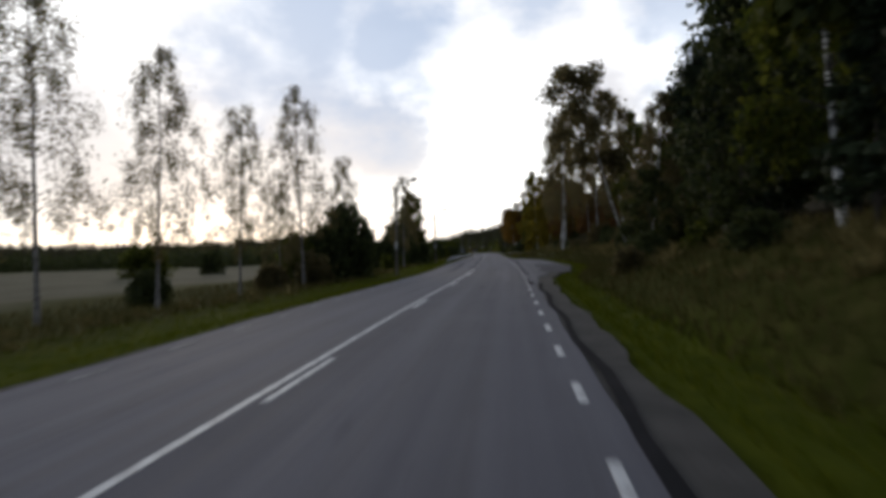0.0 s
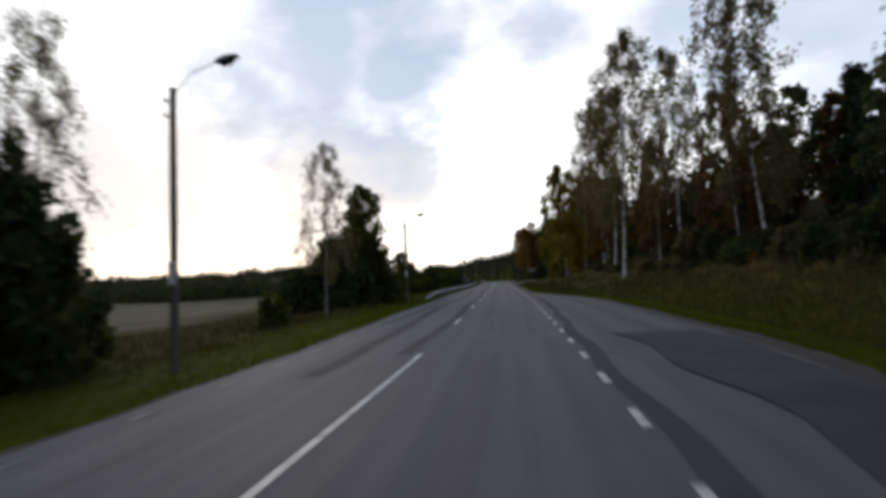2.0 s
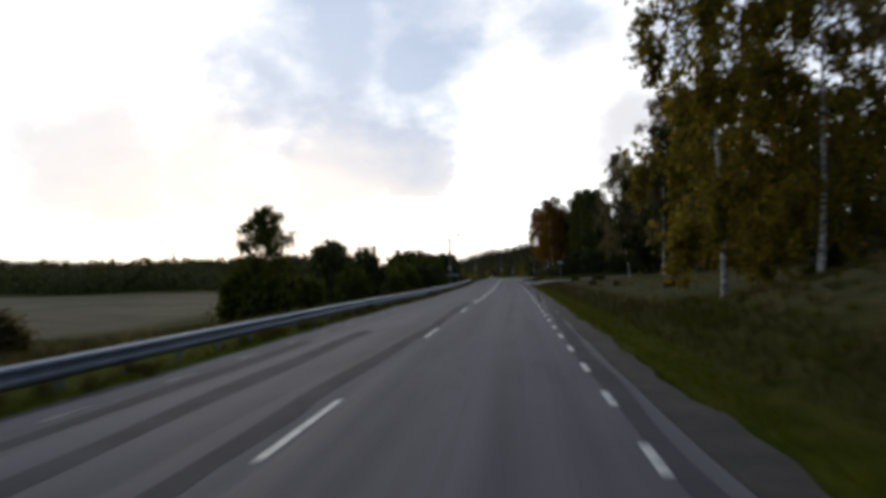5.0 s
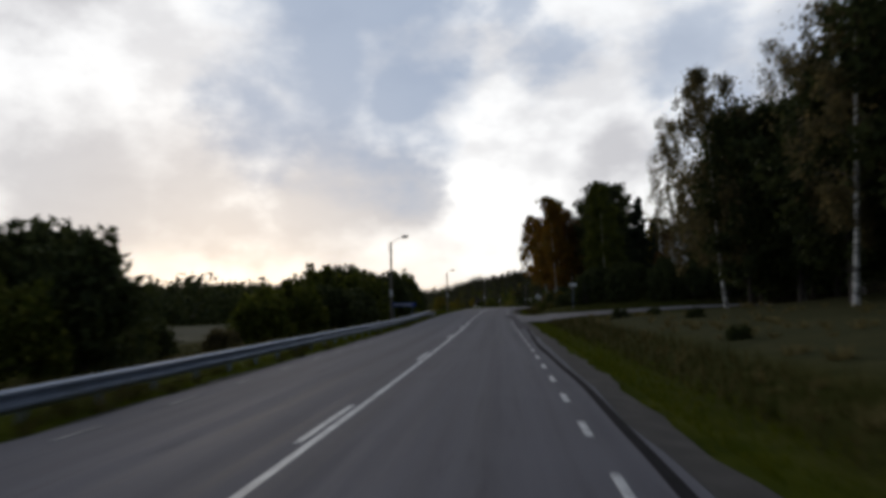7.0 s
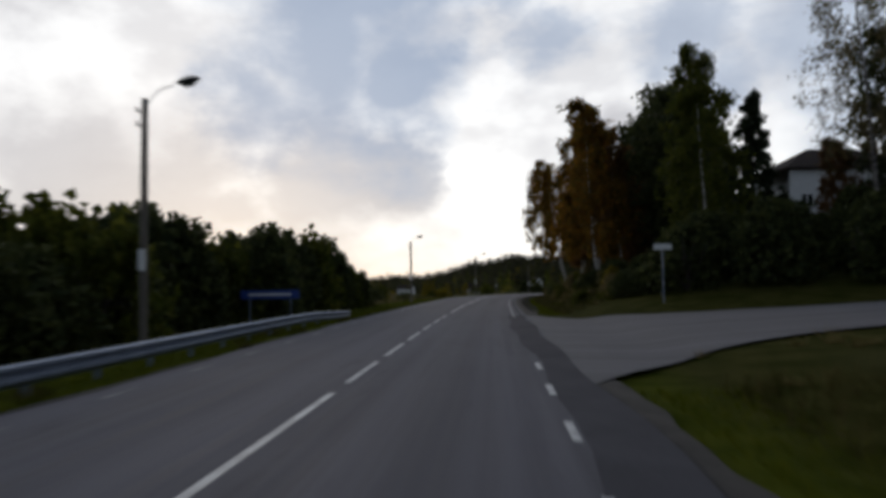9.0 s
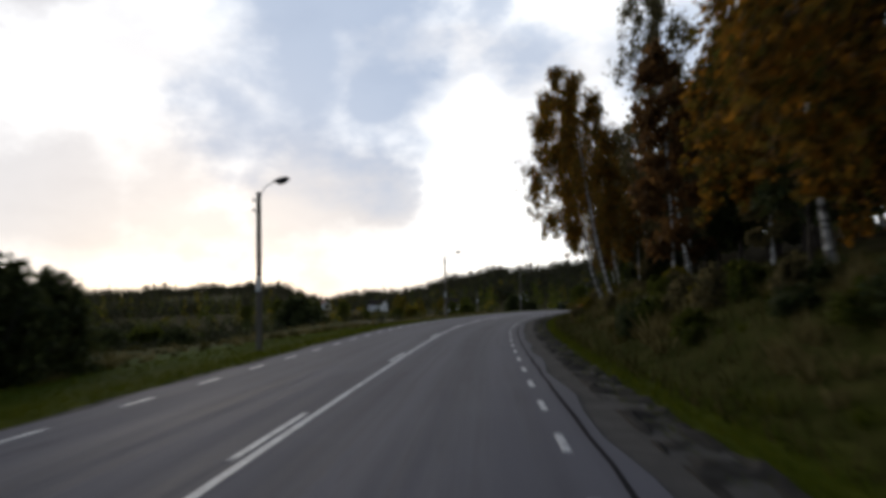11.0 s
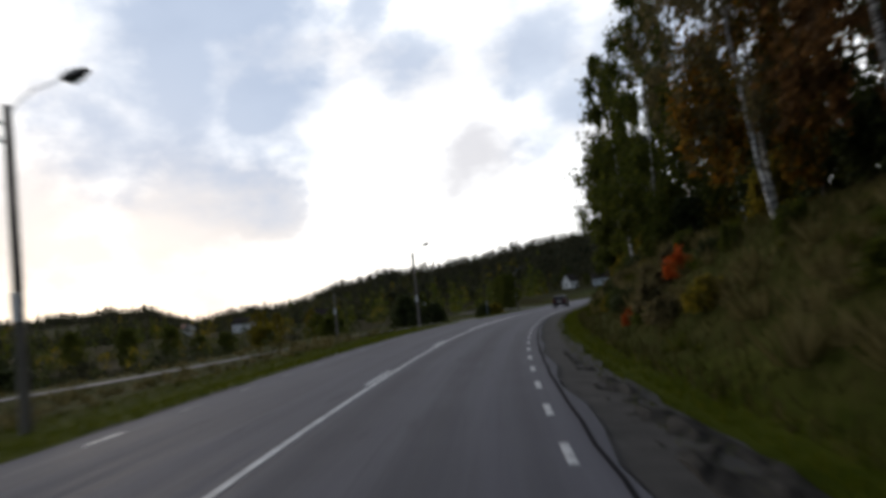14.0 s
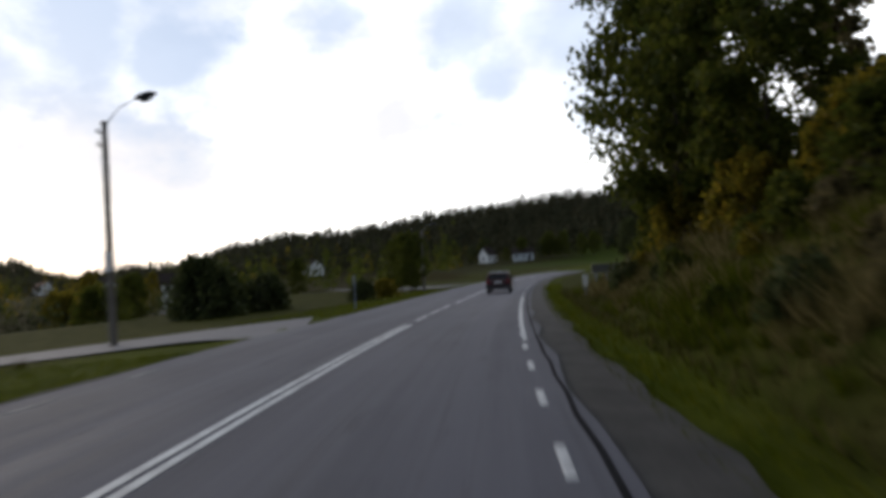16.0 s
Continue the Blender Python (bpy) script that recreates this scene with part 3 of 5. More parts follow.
dug = np.arange(238, 326, 0.3)
dug_width = np.interp(dug, [238, 248, 312, 326], [0.05, 1, 1, 0.05])
structure("ditch_soil", ribbon("ditch_soil", dug, [(lambda k: lambda q: right_edge(q) + 0.5 + 0.25 * ragged_edge(q * 2.1) + k * np.interp(q, dug, dug_width))(k) for k in (0.0, 0.12, 0.24, 0.38, 0.52, 0.68, 0.85)], SOIL, -0.06, 0.15,
                               z_of=lambda q, v: road_z(q, v) - 0.05 * np.maximum(v - right_edge(q), 0) + soil_bump(q, v)),
          "lumpy dark soil thrown up along the gravel shoulder", "soil")


def joint(name, s0, s1, u, width, label, SEAL=SEAL):
    s = np.arange(s0, s1 + 0.1, 1.5)
    wob = lambda q: u(q) if callable(u) else u
    return part(name, ribbon(name, s, [lambda q: wob(q) - width / 2 * (1 + 3 * ragged_edge(q * 0.5)), lambda q: wob(q) + width / 2 * (1 + 3 * ragged_edge(q * 0.4))], SEAL, 0.004), SEAL, road, label)


joint("bitumen_seam", 232, 520, lambda s: 3.80 + at(SHIFT, s) * 0.8 + 0.02 * np.sin(s * 1.9), 0.068, "black bitumen seam along the edge")
joint("bitumen_seam", -30, 30, lambda s: 4.0 + at(SHIFT, s) * 0.4 + 0.07 * np.sin(s * 0.9), 0.15, "black bitumen seam along the edge")
joint("bitumen_seam", 44, 150, lambda s: 3.88 + 0.2 * np.sin(s * 0.09) + 0.05 * np.sin(s * 0.8), 0.30, "faded bitumen seam along the lay-by", SEAL_SOFT)
joint("bitumen_patch", 42, 61, 5.75, 1.9, "wide dark worn patch in the lay-by", SEAL_SOFT)
joint("bitumen_seam", 58, 150, lambda s: -0.34 + 0.1 * np.sin(s * 0.2), 0.34, "faded bitumen seam along the middle", SEAL_SOFT)
joint("bitumen_seam", 55, 130, lambda s: -1.9 + 0.15 * np.sin(s * 0.13), 0.42, "faded bitumen seam in the far lane", SEAL_SOFT)
joint("bitumen_seam", 70, 128, lambda s: -2.95 + 0.12 * np.sin(s * 0.17), 0.34, "faded bitumen seam near the far edge", SEAL_SOFT)
joint("bitumen_seam", 150, 197, lambda s: 3.78 + 0.1 * np.sin(s * 0.2), 0.16, "black bitumen seam along the edge")
joint("bitumen_seam", 197, 234, lambda s: 3.6 + 0.15 * np.sin(s * 0.13), 0.8, "wide faded bitumen patch at the junction", SEAL_SOFT)


def tar_patch(seed, s, u, long, wide, mat):
    """An irregular blot of bitumen over a repair."""
    rng = np.random.default_rng(seed)
    n = 18
    r = 1 + 0.28 * np.convolve(np.tile(rng.normal(0, 1, n), 3), [0.25, 0.5, 0.25], "same")[n:2 * n]
    a = np.linspace(0, 2 * math.pi, n, endpoint=False)
    ss, uu = s + long / 2 * r * np.sin(a), u + wide / 2 * r * np.cos(a)
    x, y = plan(ss, uu)
    m = mesh_of("bitumen_patch", np.stack([x, y, road_z(ss, uu) + 0.0035], 1), [tuple(range(n))[::-1]], mat)
    return part("bitumen_patch", m, mat, road, "dark irregular bitumen patch")


for i, (s, u, long, wide) in enumerate(((30.5, 3.75, 2.4, 0.30), (33.6, 3.62, 1.6, 0.34), (29.0, 1.7, 1.8, 0.16), (41.5, 3.8, 2.2, 0.25), (105.2, 3.85, 3.2, 0.30), (111.5, 3.8, 2.9, 0.22), (117, -0.3, 2.6, 0.14), (84.5, 3.95, 3.4, 0.22))):
    tar_patch(70 + i, s, u, long, wide, SEAL if u > 3 else SEAL_SOFT)


# ---- lines ----
def stripe(length, width):
    bm = bmesh.new()
    box(bm, -width / 2, -length / 2, 0, width / 2, length / 2, 0.006)
    for v in bm.verts:
        if v.co.z > 0.003:
            v.co.x *= 0.94
    m = bpy.data.meshes.new("dash")
    bm.to_mesh(m)
    bm.free()
    m.materials.append(PAINT)
    return m


SHORT, LONG, FADED = stripe(1.0, 0.10), stripe(3.0, 0.105), stripe(1.0, 0.10)
FADED.materials[0] = FAINT_PAINT


def dash(mesh, s, u):
    x, y = plan(s, u)
    ob = part("dash", mesh, PAINT, road)
    slope = math.degrees(math.atan(at(RZ, s + 1) - at(RZ, s - 1)) / 2)
    ob.matrix_basis = pose(float(x), float(y), float(road_z(s, u)) + 0.002, slope, math.degrees(math.atan(at(BANK, s))), -math.degrees(at(HEAD, s)))


for i in range(-6, 150):
    s = i * 3 + np.interp(i * 3, [-20, 140, 150, 230, 240, 460], [1.82, 1.82, 1.47, 1.47, 0.65, 0.65])
    if 214 < s < 232 or s > 432:
        continue
    dash(SHORT, s, 3.45 + float(at(SHIFT, s)))
for i in range(-6, 130):
    s = i * 3 + np.interp(i * 3, [-20, 140, 150, 230, 240, 460], [0.85, 0.85, 0.9, 0.9, 0.7, 0.6])
    if 362 < s < 376 or s > 378:
        continue
    dash(SHORT if 240 < s < 318 else FADED, s, -3.25)


def solid(s0, s1, u):
    s = np.arange(s0, s1 + 0.5, 1.0)
    drawn = lambda q: u + np.interp(q, [336, 352], [0, 0.06])
    part("solid_line", ribbon("solid_line", s, [lambda q: drawn(q) - 0.055, lambda q: drawn(q) + 0.055], PAINT, 0.006, 0.004), PAINT, road, "worn solid white line")


solid(-40, 58.5, 0.0)
solid(150, 208.0, 0.0)
solid(236, 371, 0.0)
solid(345, 371, -0.18)
solid(386, 470, 0.0)
solid(365, 391, 3.5)
for s in (-14.8, -2.8, 9.2, 21.2, 33.2, 45.2):
    dash(LONG, s, 0.21)
for s in (69.2, 81.2, 93.2, 105.2, 117.2, 129.2, 141.2):
    dash(LONG, s, 0.0)
for s in (151.9, 163.9, 175.9, 187.9, 199.9):
    dash(LONG, s, -0.17)
for s in (210.6, 214.8, 219.0, 223.2, 227.4, 231.6):
    dash(LONG, s, 0.0)
for s in (250.1, 262.1, 274.1, 286.1, 298.1, 310.1, 322.1, 334.1):
    dash(LONG, s, -0.17)
for s in (374.5, 378.5, 382.5):
    dash(LONG, s, -0.05)


# ---- side roads ----
def side_road(name, pts, label, mat, lift):
    """A strip through (s, u, width) points that lies on the ground."""
    p = np.array(pts, float)
    t = np.linspace(0, len(p) - 1, 12 * (len(p) - 1) + 1)
    s, u, w = (np.interp(t, np.arange(len(p)), p[:, i]) for i in range(3))
    k = np.ones(9) / 9
    s, u, w = (np.convolve(np.pad(a, 4, mode="edge"), k, "valid") for a in (s, u, w))
    x, y = plan(s, u)
    tx, ty = np.gradient(x), np.gradient(y)
    ln = np.hypot(tx, ty)
    verts, uv = [], []
    for j in np.linspace(-0.5, 0.5, 15):
        px, py = x + ty / ln * w * j, y - tx / ln * w * j
        ps, pu = along(px, py)
        k2 = smooth(4.2, 8.0, np.abs(pu))
        verts.append(np.stack([px, py, (1 - k2) * (road_z(ps, pu) - 0.02) + k2 * (ground_z(px, py) + lift)], 1))
        uv.append(np.stack([w * j, np.cumsum(ln)], 1))
    n = len(x)
    verts, uv = np.concatenate(verts), np.concatenate(uv)
    faces = [(c * n + i, (c + 1) * n + i, (c + 1) * n + i + 1, c * n + i + 1) for c in range(14) for i in range(n - 1)]
    return structure(name, mesh_of(name, verts, faces, mat, uv=uv), label, "road")


side_road("side_road_right", [(221.3, 3.6, 26), (221.3, 4.8, 21.5), (221.3, 6.5, 17), (221.3, 8.5, 13.6), (221.3, 11, 11), (221.3, 14.5, 9), (221.1, 19, 7.6), (220.4, 26, 6.5), (219, 36, 6), (216, 60, 6)],
          "pale asphalt side road climbing away from the junction", ASPHALT_SIDE, 0.07)
side_road("side_road_left", [(372, -3.5, 13), (371.5, -5.5, 9.5), (369.5, -8, 5.5), (365.5, -11, 3.2), (358, -15, 2.3), (347, -18.5, 1.8), (336, -20.5, 1.3), (326, -22, 0.5)],
          "pale narrow lane that joins the road from the lower side", ASPHALT_SIDE, 0.05)
side_road("side_road_far", [(430, -2, 14), (432, -8, 8), (436, -18, 6), (448, -40, 6), (462, -70, 6)],
          "pale side road leaving towards the houses", ASPHALT_SIDE, 0.12)

# ---- trees ----
def tube(path, radii, sides, verts, faces):
    base = len(verts)
    path = [Vector(q) for q in path]
    for i, q in enumerate(path):
        d = (path[min(i + 1, len(path) - 1)] - path[max(i - 1, 0)]).normalized()
        a = d.orthogonal().normalized()
        b = d.cross(a)
        for k in range(sides):
            t = 2 * math.pi * k / sides
            verts.append(q + (a * math.cos(t) + b * math.sin(t)) * radii[i])
    for i in range(len(path) - 1):
        for k in range(sides):
            j = (k + 1) % sides
            faces.append((base + i * sides + k, base + i * sides + j, base + (i + 1) * sides + j, base + (i + 1) * sides + k))
    faces.append(tuple(base + (len(path) - 1) * sides + k for k in range(sides)))


def leaf_cards(rng, centres, size, long=1.0, hang=0.0):
    """One small leaf at each centre."""
    n = len(centres)
    a = rng.normal(size=(n, 3))
    a[:, 2] -= hang * 2
    a /= np.linalg.norm(a, axis=1)[:, None]
    b = np.cross(a, rng.normal(size=(n, 3)))
    b /= np.linalg.norm(b, axis=1)[:, None] + 1e-9
    sz = size * rng.uniform(0.6, 1.4, n)[:, None]
    a, b = a * sz * long, b * sz * 0.5
    c = np.cross(a, b)
    c = c / (np.linalg.norm(c, axis=1)[:, None] + 1e-9) * sz * 0.18
    v = np.stack([centres - a * 0.5 - b, centres - a * 0.4 + b + c, centres + a * 0.6], 1).reshape(-1, 3)
    return v, np.arange(n * 3).reshape(-1, 3)


def tree_meshes(seed, height, spread_w, crown_from, limbs, leaves, leaf, mat_leaf, mat_bark, mat_limb, lean=0.0, droop=0.5, fill=0.35, shape="oval", girth=0.018, twigs=4, clump=0.28, weep=0):
    """Trunk with limbs, twigs and hanging strands, and a crown of single leaves gathered round them."""
    rng = np.random.default_rng(seed)
    verts, faces = [], []
    n = 9
    sway = rng.normal(0, 0.012 * height, (n, 2)).cumsum(0) * 0.5
    trunk = [(sway[i, 0] * i / n + lean * (i / (n - 1)) ** 0.75, sway[i, 1] * i / n, height * i / (n - 1)) for i in range(n)]
    r0 = girth * height
    tube(trunk, [r0 * (1.35 if i == 0 else 1.0) * (1 - 0.93 * i / (n - 1)) + 0.008 for i in range(n)], 9, verts, faces)
    trunk_faces = len(faces)
    at_h = lambda h: Vector([np.interp(h, [q[2] for q in trunk], [q[k] for q in trunk]) for k in range(3)])
    anchors = []
    for k in range(limbs):
        f = crown_from + (0.97 - crown_from) * (k + rng.uniform(0, 1)) / limbs
        p0 = at_h(f * height)
        az = k * 2.4 + rng.uniform(-0.5, 0.5)
        g = (f - crown_from) / (1 - crown_from)
        if shape == "cone":
            w = (1 - g) ** 0.8
        elif shape == "column":
            w = 0.08 + 0.95 * min(1.0, 0.45 + 2.4 * g) * (1 - g) ** 0.62
        else:
            w = math.sin(math.pi * min(0.98, g * 0.80 + 0.17)) ** 0.75
        length = spread_w * w * rng.uniform(0.7, 1.15) + 0.25
        out = Vector((math.cos(az), math.sin(az), 0))
        pts = []
        for i in range(5):
            t = i / 4
            lift = (0.75 * t - droop * 0.75 * t * t) if shape != "cone" else (-0.28 * t + 0.1 * t * t)
            pts.append(p0 + out * length * t + Vector((0, 0, length * lift)) + Vector(rng.normal(0, 0.05 * length, 3)) * t)
        tube(pts, [max(0.008, r0 * 0.32 * (1 - f * 0.6) * (1 - 0.88 * i / 4)) for i in range(5)], 4, verts, faces)
        for i in range(9):
            t = 0.25 + 0.75 * i / 8
            q = min(3, int(t * 4))
            a = pts[q].lerp(pts[q + 1], t * 4 - q)
            anchors.append((a, 0.10 * length + 0.15))
        for i in range(twigs):
            t = rng.uniform(0.35, 1.0)
            q = min(3, int(t * 4))
            a = pts[q].lerp(pts[q + 1], t * 4 - q)
            d = Vector((rng.normal(0, 0.45), rng.normal(0, 0.45), rng.uniform(-1.2, 0.5) if droop > 0.6 else rng.uniform(-0.4, 0.9)))
            b = a + d * rng.uniform(0.5, 1.1) * (0.3 + length * 0.33)
            tube([a, a.lerp(b, 0.5) + Vector((0, 0, 0.05)), b], [0.012, 0.008, 0.004], 3, verts, faces)
            for t in (0.3, 0.55, 0.8, 1.0):
                anchors.append((a.lerp(b, t), clump))
        for i in range(weep):
            t = rng.uniform(0.3, 1.0)
            q = min(3, int(t * 4))
            a = pts[q].lerp(pts[q + 1], t * 4 - q)
            fall = rng.uniform(0.5, 1.0) * (0.7 + 0.45 * length)
            b = a + out * rng.uniform(0.0, 0.35) + Vector((rng.normal(0, 0.15), rng.normal(0, 0.15), -fall))
            tube([a, a.lerp(b, 0.4) + out * 0.12, b], [0.009, 0.006, 0.003], 3, verts, faces)
            for t in (0.25, 0.45, 0.65, 0.85, 1.0):
                anchors.append((a.lerp(b, t), 0.13 + 0.05 * (1 - t)))
    wood = mesh_of("trunk", verts, faces, [mat_bark, mat_limb], smooth_faces=True, index=[0] * trunk_faces + [1] * (len(faces) - trunk_faces))
    pos = np.array([tuple(a) for a, _ in anchors])
    rad = np.array([r for _, r in anchors])
    keep = rng.random(len(pos)) > fill
    pos, rad = pos[keep], rad[keep]
    pick = rng.integers(0, len(pos), leaves)
    c = pos[pick] + np.clip(rng.normal(0, 1, (leaves, 3)), -1.5, 1.5) * rad[pick][:, None] * [1, 1, 0.9]
    v, f = leaf_cards(rng, c, leaf, 1.1, 0.4)
    return wood, mesh_of("crown", v, f, mat_leaf)


def bush_meshes(seed, height, width, leaves, leaf, mat_leaf, stems=12, lumps=26, shoots=22):
    """Many stems from one root, with leaves in uneven lumps right down to the ground."""
    rng = np.random.default_rng(seed)
    verts, faces, lump, spray = [], [], [], []
    for k in range(stems):
        az, r = rng.uniform(0, 6.28), width * rng.uniform(0.05, 0.42)
        h = height * rng.uniform(0.6, 0.95) * (1 - 0.5 * (r / width))
        tip = Vector((math.cos(az) * r, math.sin(az) * r, h))
        tube([(0, 0, -0.1), tip * 0.5 + Vector(rng.normal(0, 0.12, 3)), tip], [0.05, 0.03, 0.008], 5, verts, faces)
    for k in range(lumps):
        az, q = rng.uniform(0, 6.28), rng.uniform(0, 1) ** 0.5
        r = q * width * 0.5
        top = height * math.sqrt(max(0.03, 1 - (q * 0.97) ** 2.4)) * rng.uniform(0.78, 1.05)
        for z in np.arange(0.25, top, 0.55):
            lump.append((math.cos(az) * r, math.sin(az) * r, z))
    for k in range(shoots):
        az, q = rng.uniform(0, 6.28), rng.uniform(0, 1) ** 0.5
        r = q * width * 0.46
        top = height * (math.sqrt(max(0.03, 1 - (q * 0.97) ** 2.4)) * rng.uniform(0.85, 1.0) + rng.uniform(0.0, 0.13))
        foot, tip = Vector((math.cos(az) * r * 0.85, math.sin(az) * r * 0.85, top * 0.4)), Vector((math.cos(az) * r, math.sin(az) * r, top))
        tube([foot, tip], [0.012, 0.004], 3, verts, faces)
        spray += [tuple(foot.lerp(tip, t)) for t in np.linspace(0.45, 1.0, 7)]
    rad = np.concatenate([rng.uniform(0.25, 0.5, len(lump)), np.full(len(spray), 0.2)])
    lump = np.array(lump + spray)
    pick = rng.integers(0, len(lump), leaves)
    c = lump[pick] + np.clip(rng.normal(0, 1, (leaves, 3)), -1.5, 1.5) * rad[pick][:, None] * 0.75
    c[:, 2] = np.abs(c[:, 2])
    v, f = leaf_cards(rng, c, leaf, 1.1, 0.1)
    return mesh_of("branchwork", verts, faces, TWIG, smooth_faces=True), mesh_of("foliage", v, f, mat_leaf)


MODELS = {}


def model(key, build, wood_name, leaf_name):
    a, b = build()
    MODELS[key] = (a, b, wood_name, leaf_name)


def tree(**kw):
    return lambda: tree_meshes(**kw)


BB, TW, BK = BIRCH_BARK, TWIG, BARK
BIRCHES = (  # kind, leaves' colour, leaf count, gaps, leaf length, spread, where the crown begins, lean
    ("birch_bare", "brown", 11000, 0.2, 0.088, 2.7, 0.24, -0.4), ("birch_thin", "brown", 13500, 0.26, 0.128, 3.5, 0.20, -1.6), ("birch_green", "green", 15000, 0.14, 0.165, 3.2, 0.13, -0.8),
    ("birch_yellow", "yellow", 17000, 0.10, 0.170, 4.0, 0.08, -0.6), ("birch_orange", "mixed", 16000, 0.12, 0.170, 3.5, 0.14, -1.0), ("birch_wide", "mixed", 30000, 0.22, 0.115, 4.0, 0.26, -2.7), ("birch_rust", "rust", 16000, 0.12, 0.165, 3.7, 0.12, -0.9),
    ("birch_airy", "brown", 11500, 0.2, 0.115, 3.2, 0.26, -0.5))
for key, colour, n, fill, leaf, wide, low, lean in BIRCHES:
    for v in range(2):
        model(f"{key}{v}", tree(seed=sum(map(ord, key)) + v * 7, height=14.0, spread_w=wide, crown_from=low, limbs=26, leaves=n, leaf=leaf, mat_leaf=LEAF[colour], mat_bark=SHADED_BIRCH_BARK if key == "birch_bare" else BB, mat_limb=TW, lean=lean,
                                droop=0.9, fill=fill, shape="column", girth=0.0070, twigs=3, clump=0.24, weep=4), "trunk", "crown")
model("birch_lean", tree(seed=91, height=13.0, spread_w=2.6, crown_from=0.45, limbs=20, leaves=9500, leaf=0.17, mat_leaf=LEAF["brown"], mat_bark=BB, mat_limb=TW, lean=-5.4, droop=0.8, shape="oval", girth=0.007, twigs=5), "trunk", "crown")
for v in range(3):
    model(f"dark_tree{v}", tree(seed=120 + v, height=13.0, spread_w=4.0, crown_from=0.08, limbs=28, leaves=10000, leaf=0.28, mat_leaf=LEAF["dark"], mat_bark=BK, mat_limb=BK, droop=0.35, fill=0.08, shape="oval", girth=0.011, twigs=4, clump=0.42), "trunk", "crown")
    model(f"green_tree{v}", tree(seed=140 + v, height=12.0, spread_w=3.4, crown_from=0.06, limbs=28, leaves=12000, leaf=0.235, mat_leaf=LEAF["green"], mat_bark=BK, mat_limb=BK, droop=0.4, fill=0.1, shape="oval", girth=0.009, twigs=4, clump=0.38), "trunk", "crown")
for v in range(2):
    model(f"spruce{v}", tree(seed=160 + v, height=15.0, spread_w=3.0, crown_from=0.07, limbs=48, leaves=6500, leaf=0.34, mat_leaf=LEAF["needle"], mat_bark=BK, mat_limb=BK, droop=0.2, fill=0.05, shape="cone", girth=0.013, twigs=1, clump=0.22), "trunk", "crown")
    model(f"pine{v}", tree(seed=170 + v, height=16.0, spread_w=2.6, crown_from=0.5, limbs=22, leaves=6500, leaf=0.22, mat_leaf=LEAF["needle"], mat_bark=BK, mat_limb=BK, droop=0.3, fill=0.1, shape="oval", girth=0.009, twigs=5, clump=0.35), "trunk", "crown")
for key, colour in (("bush_dark", "dark"), ("bush_green", "green"), ("bush_yellow", "yellow"), ("bush_flame", "flame"), ("bush_brown", "brown")):
    for v in range(2):
        model(f"{key}{v}", lambda key=key, colour=colour, v=v: bush_meshes(sum(map(ord, key)) + v, 3.0, 3.6, 4700, 0.20, LEAF[colour]), "branchwork", "foliage")
        model(f"low_{key}{v}", lambda key=key, colour=colour, v=v: bush_meshes(sum(map(ord, key)) + v + 5, 3.0, 3.6, 1500, 0.33, LEAF[colour], 7, 26, 8), "branchwork", "foliage")

# plainer trees for the depth of the wood
for key, colour, bark, height, wide, shape in (("dark_tree", "dark", BK, 13.0, 4.0, "oval"), ("green_tree", "green", BK, 12.0, 3.4, "oval"), ("spruce", "needle", BK, 15.0, 3.0, "cone"), ("pine", "needle", BK, 16.0, 2.6, "oval"), ("birch_thin", "brown", BB, 14.0, 2.7, "column"), ("birch_rust", "rust", BB, 14.0, 2.7, "column"), ("birch_yellow", "yellow", BB, 14.0, 2.7, "column")):
    for v in range(2):
        model(f"deep_{key}{v}", tree(seed=300 + sum(map(ord, key)) + v, height=height, spread_w=wide, crown_from=0.5 if key == "pine" else 0.1, limbs=20, leaves=2600, leaf=0.40, mat_leaf=LEAF[colour], mat_bark=bark, mat_limb=BK, droop=0.5, fill=0.1, shape=shape, girth=0.009, twigs=2, clump=0.4), "trunk", "crown")

TREE_WORDS = {
    "birch_bare": ("birch_tree", "tall slender birch with thin half-fallen brown leaves", "birch"),
    "birch_thin": ("birch_tree", "tall birch with sparse brownish autumn leaves", "birch"),
    "birch_airy": ("birch_tree", "tall white-stemmed birch with thin brown autumn leaves", "birch"),
    "birch_green": ("birch_tree", "white-stemmed birch with dull green leaves", "birch"),
    "birch_yellow": ("birch_tree", "white-stemmed birch with yellowing leaves on the bank", "birch"),
    "birch_orange": ("birch_tree", "white-stemmed birch with orange autumn leaves", "birch"),
    "birch_wide": ("birch_tree", "white-stemmed birch leaning over the bank with orange-brown leaves", "birch"),
    "birch_rust": ("birch_tree", "birch with rust-brown autumn leaves on the bank", "birch"),
    "birch_lean": ("birch_tree", "birch with a white stem that leans over the road", "birch"),
    "dark_tree": ("broadleaf_tree", "dense dark broadleaf tree on the wooded slope", "tree"),
    "green_tree": ("broadleaf_tree", "leafy green broadleaf tree beside the road", "tree"),
    "spruce": ("spruce_tree", "dark conical spruce in the wood", "spruce"),
    "pine": ("pine_tree", "tall pine with a bare stem and dark crown", "pine"),
    "bush_dark": ("bush", "dense dark green bush beside the road", "bush"),
    "bush_green": ("bush", "leafy green bush beside the road", "bush"),
    "bush_yellow": ("bush", "bush with yellow-green autumn leaves", "bush"),
    "bush_flame": ("bush", "bush with bright orange-red autumn leaves on the bank", "bush"),
    "bush_brown": ("bush", "brown half-bare bush on the verge", "bush"),
}
FIRST = {}


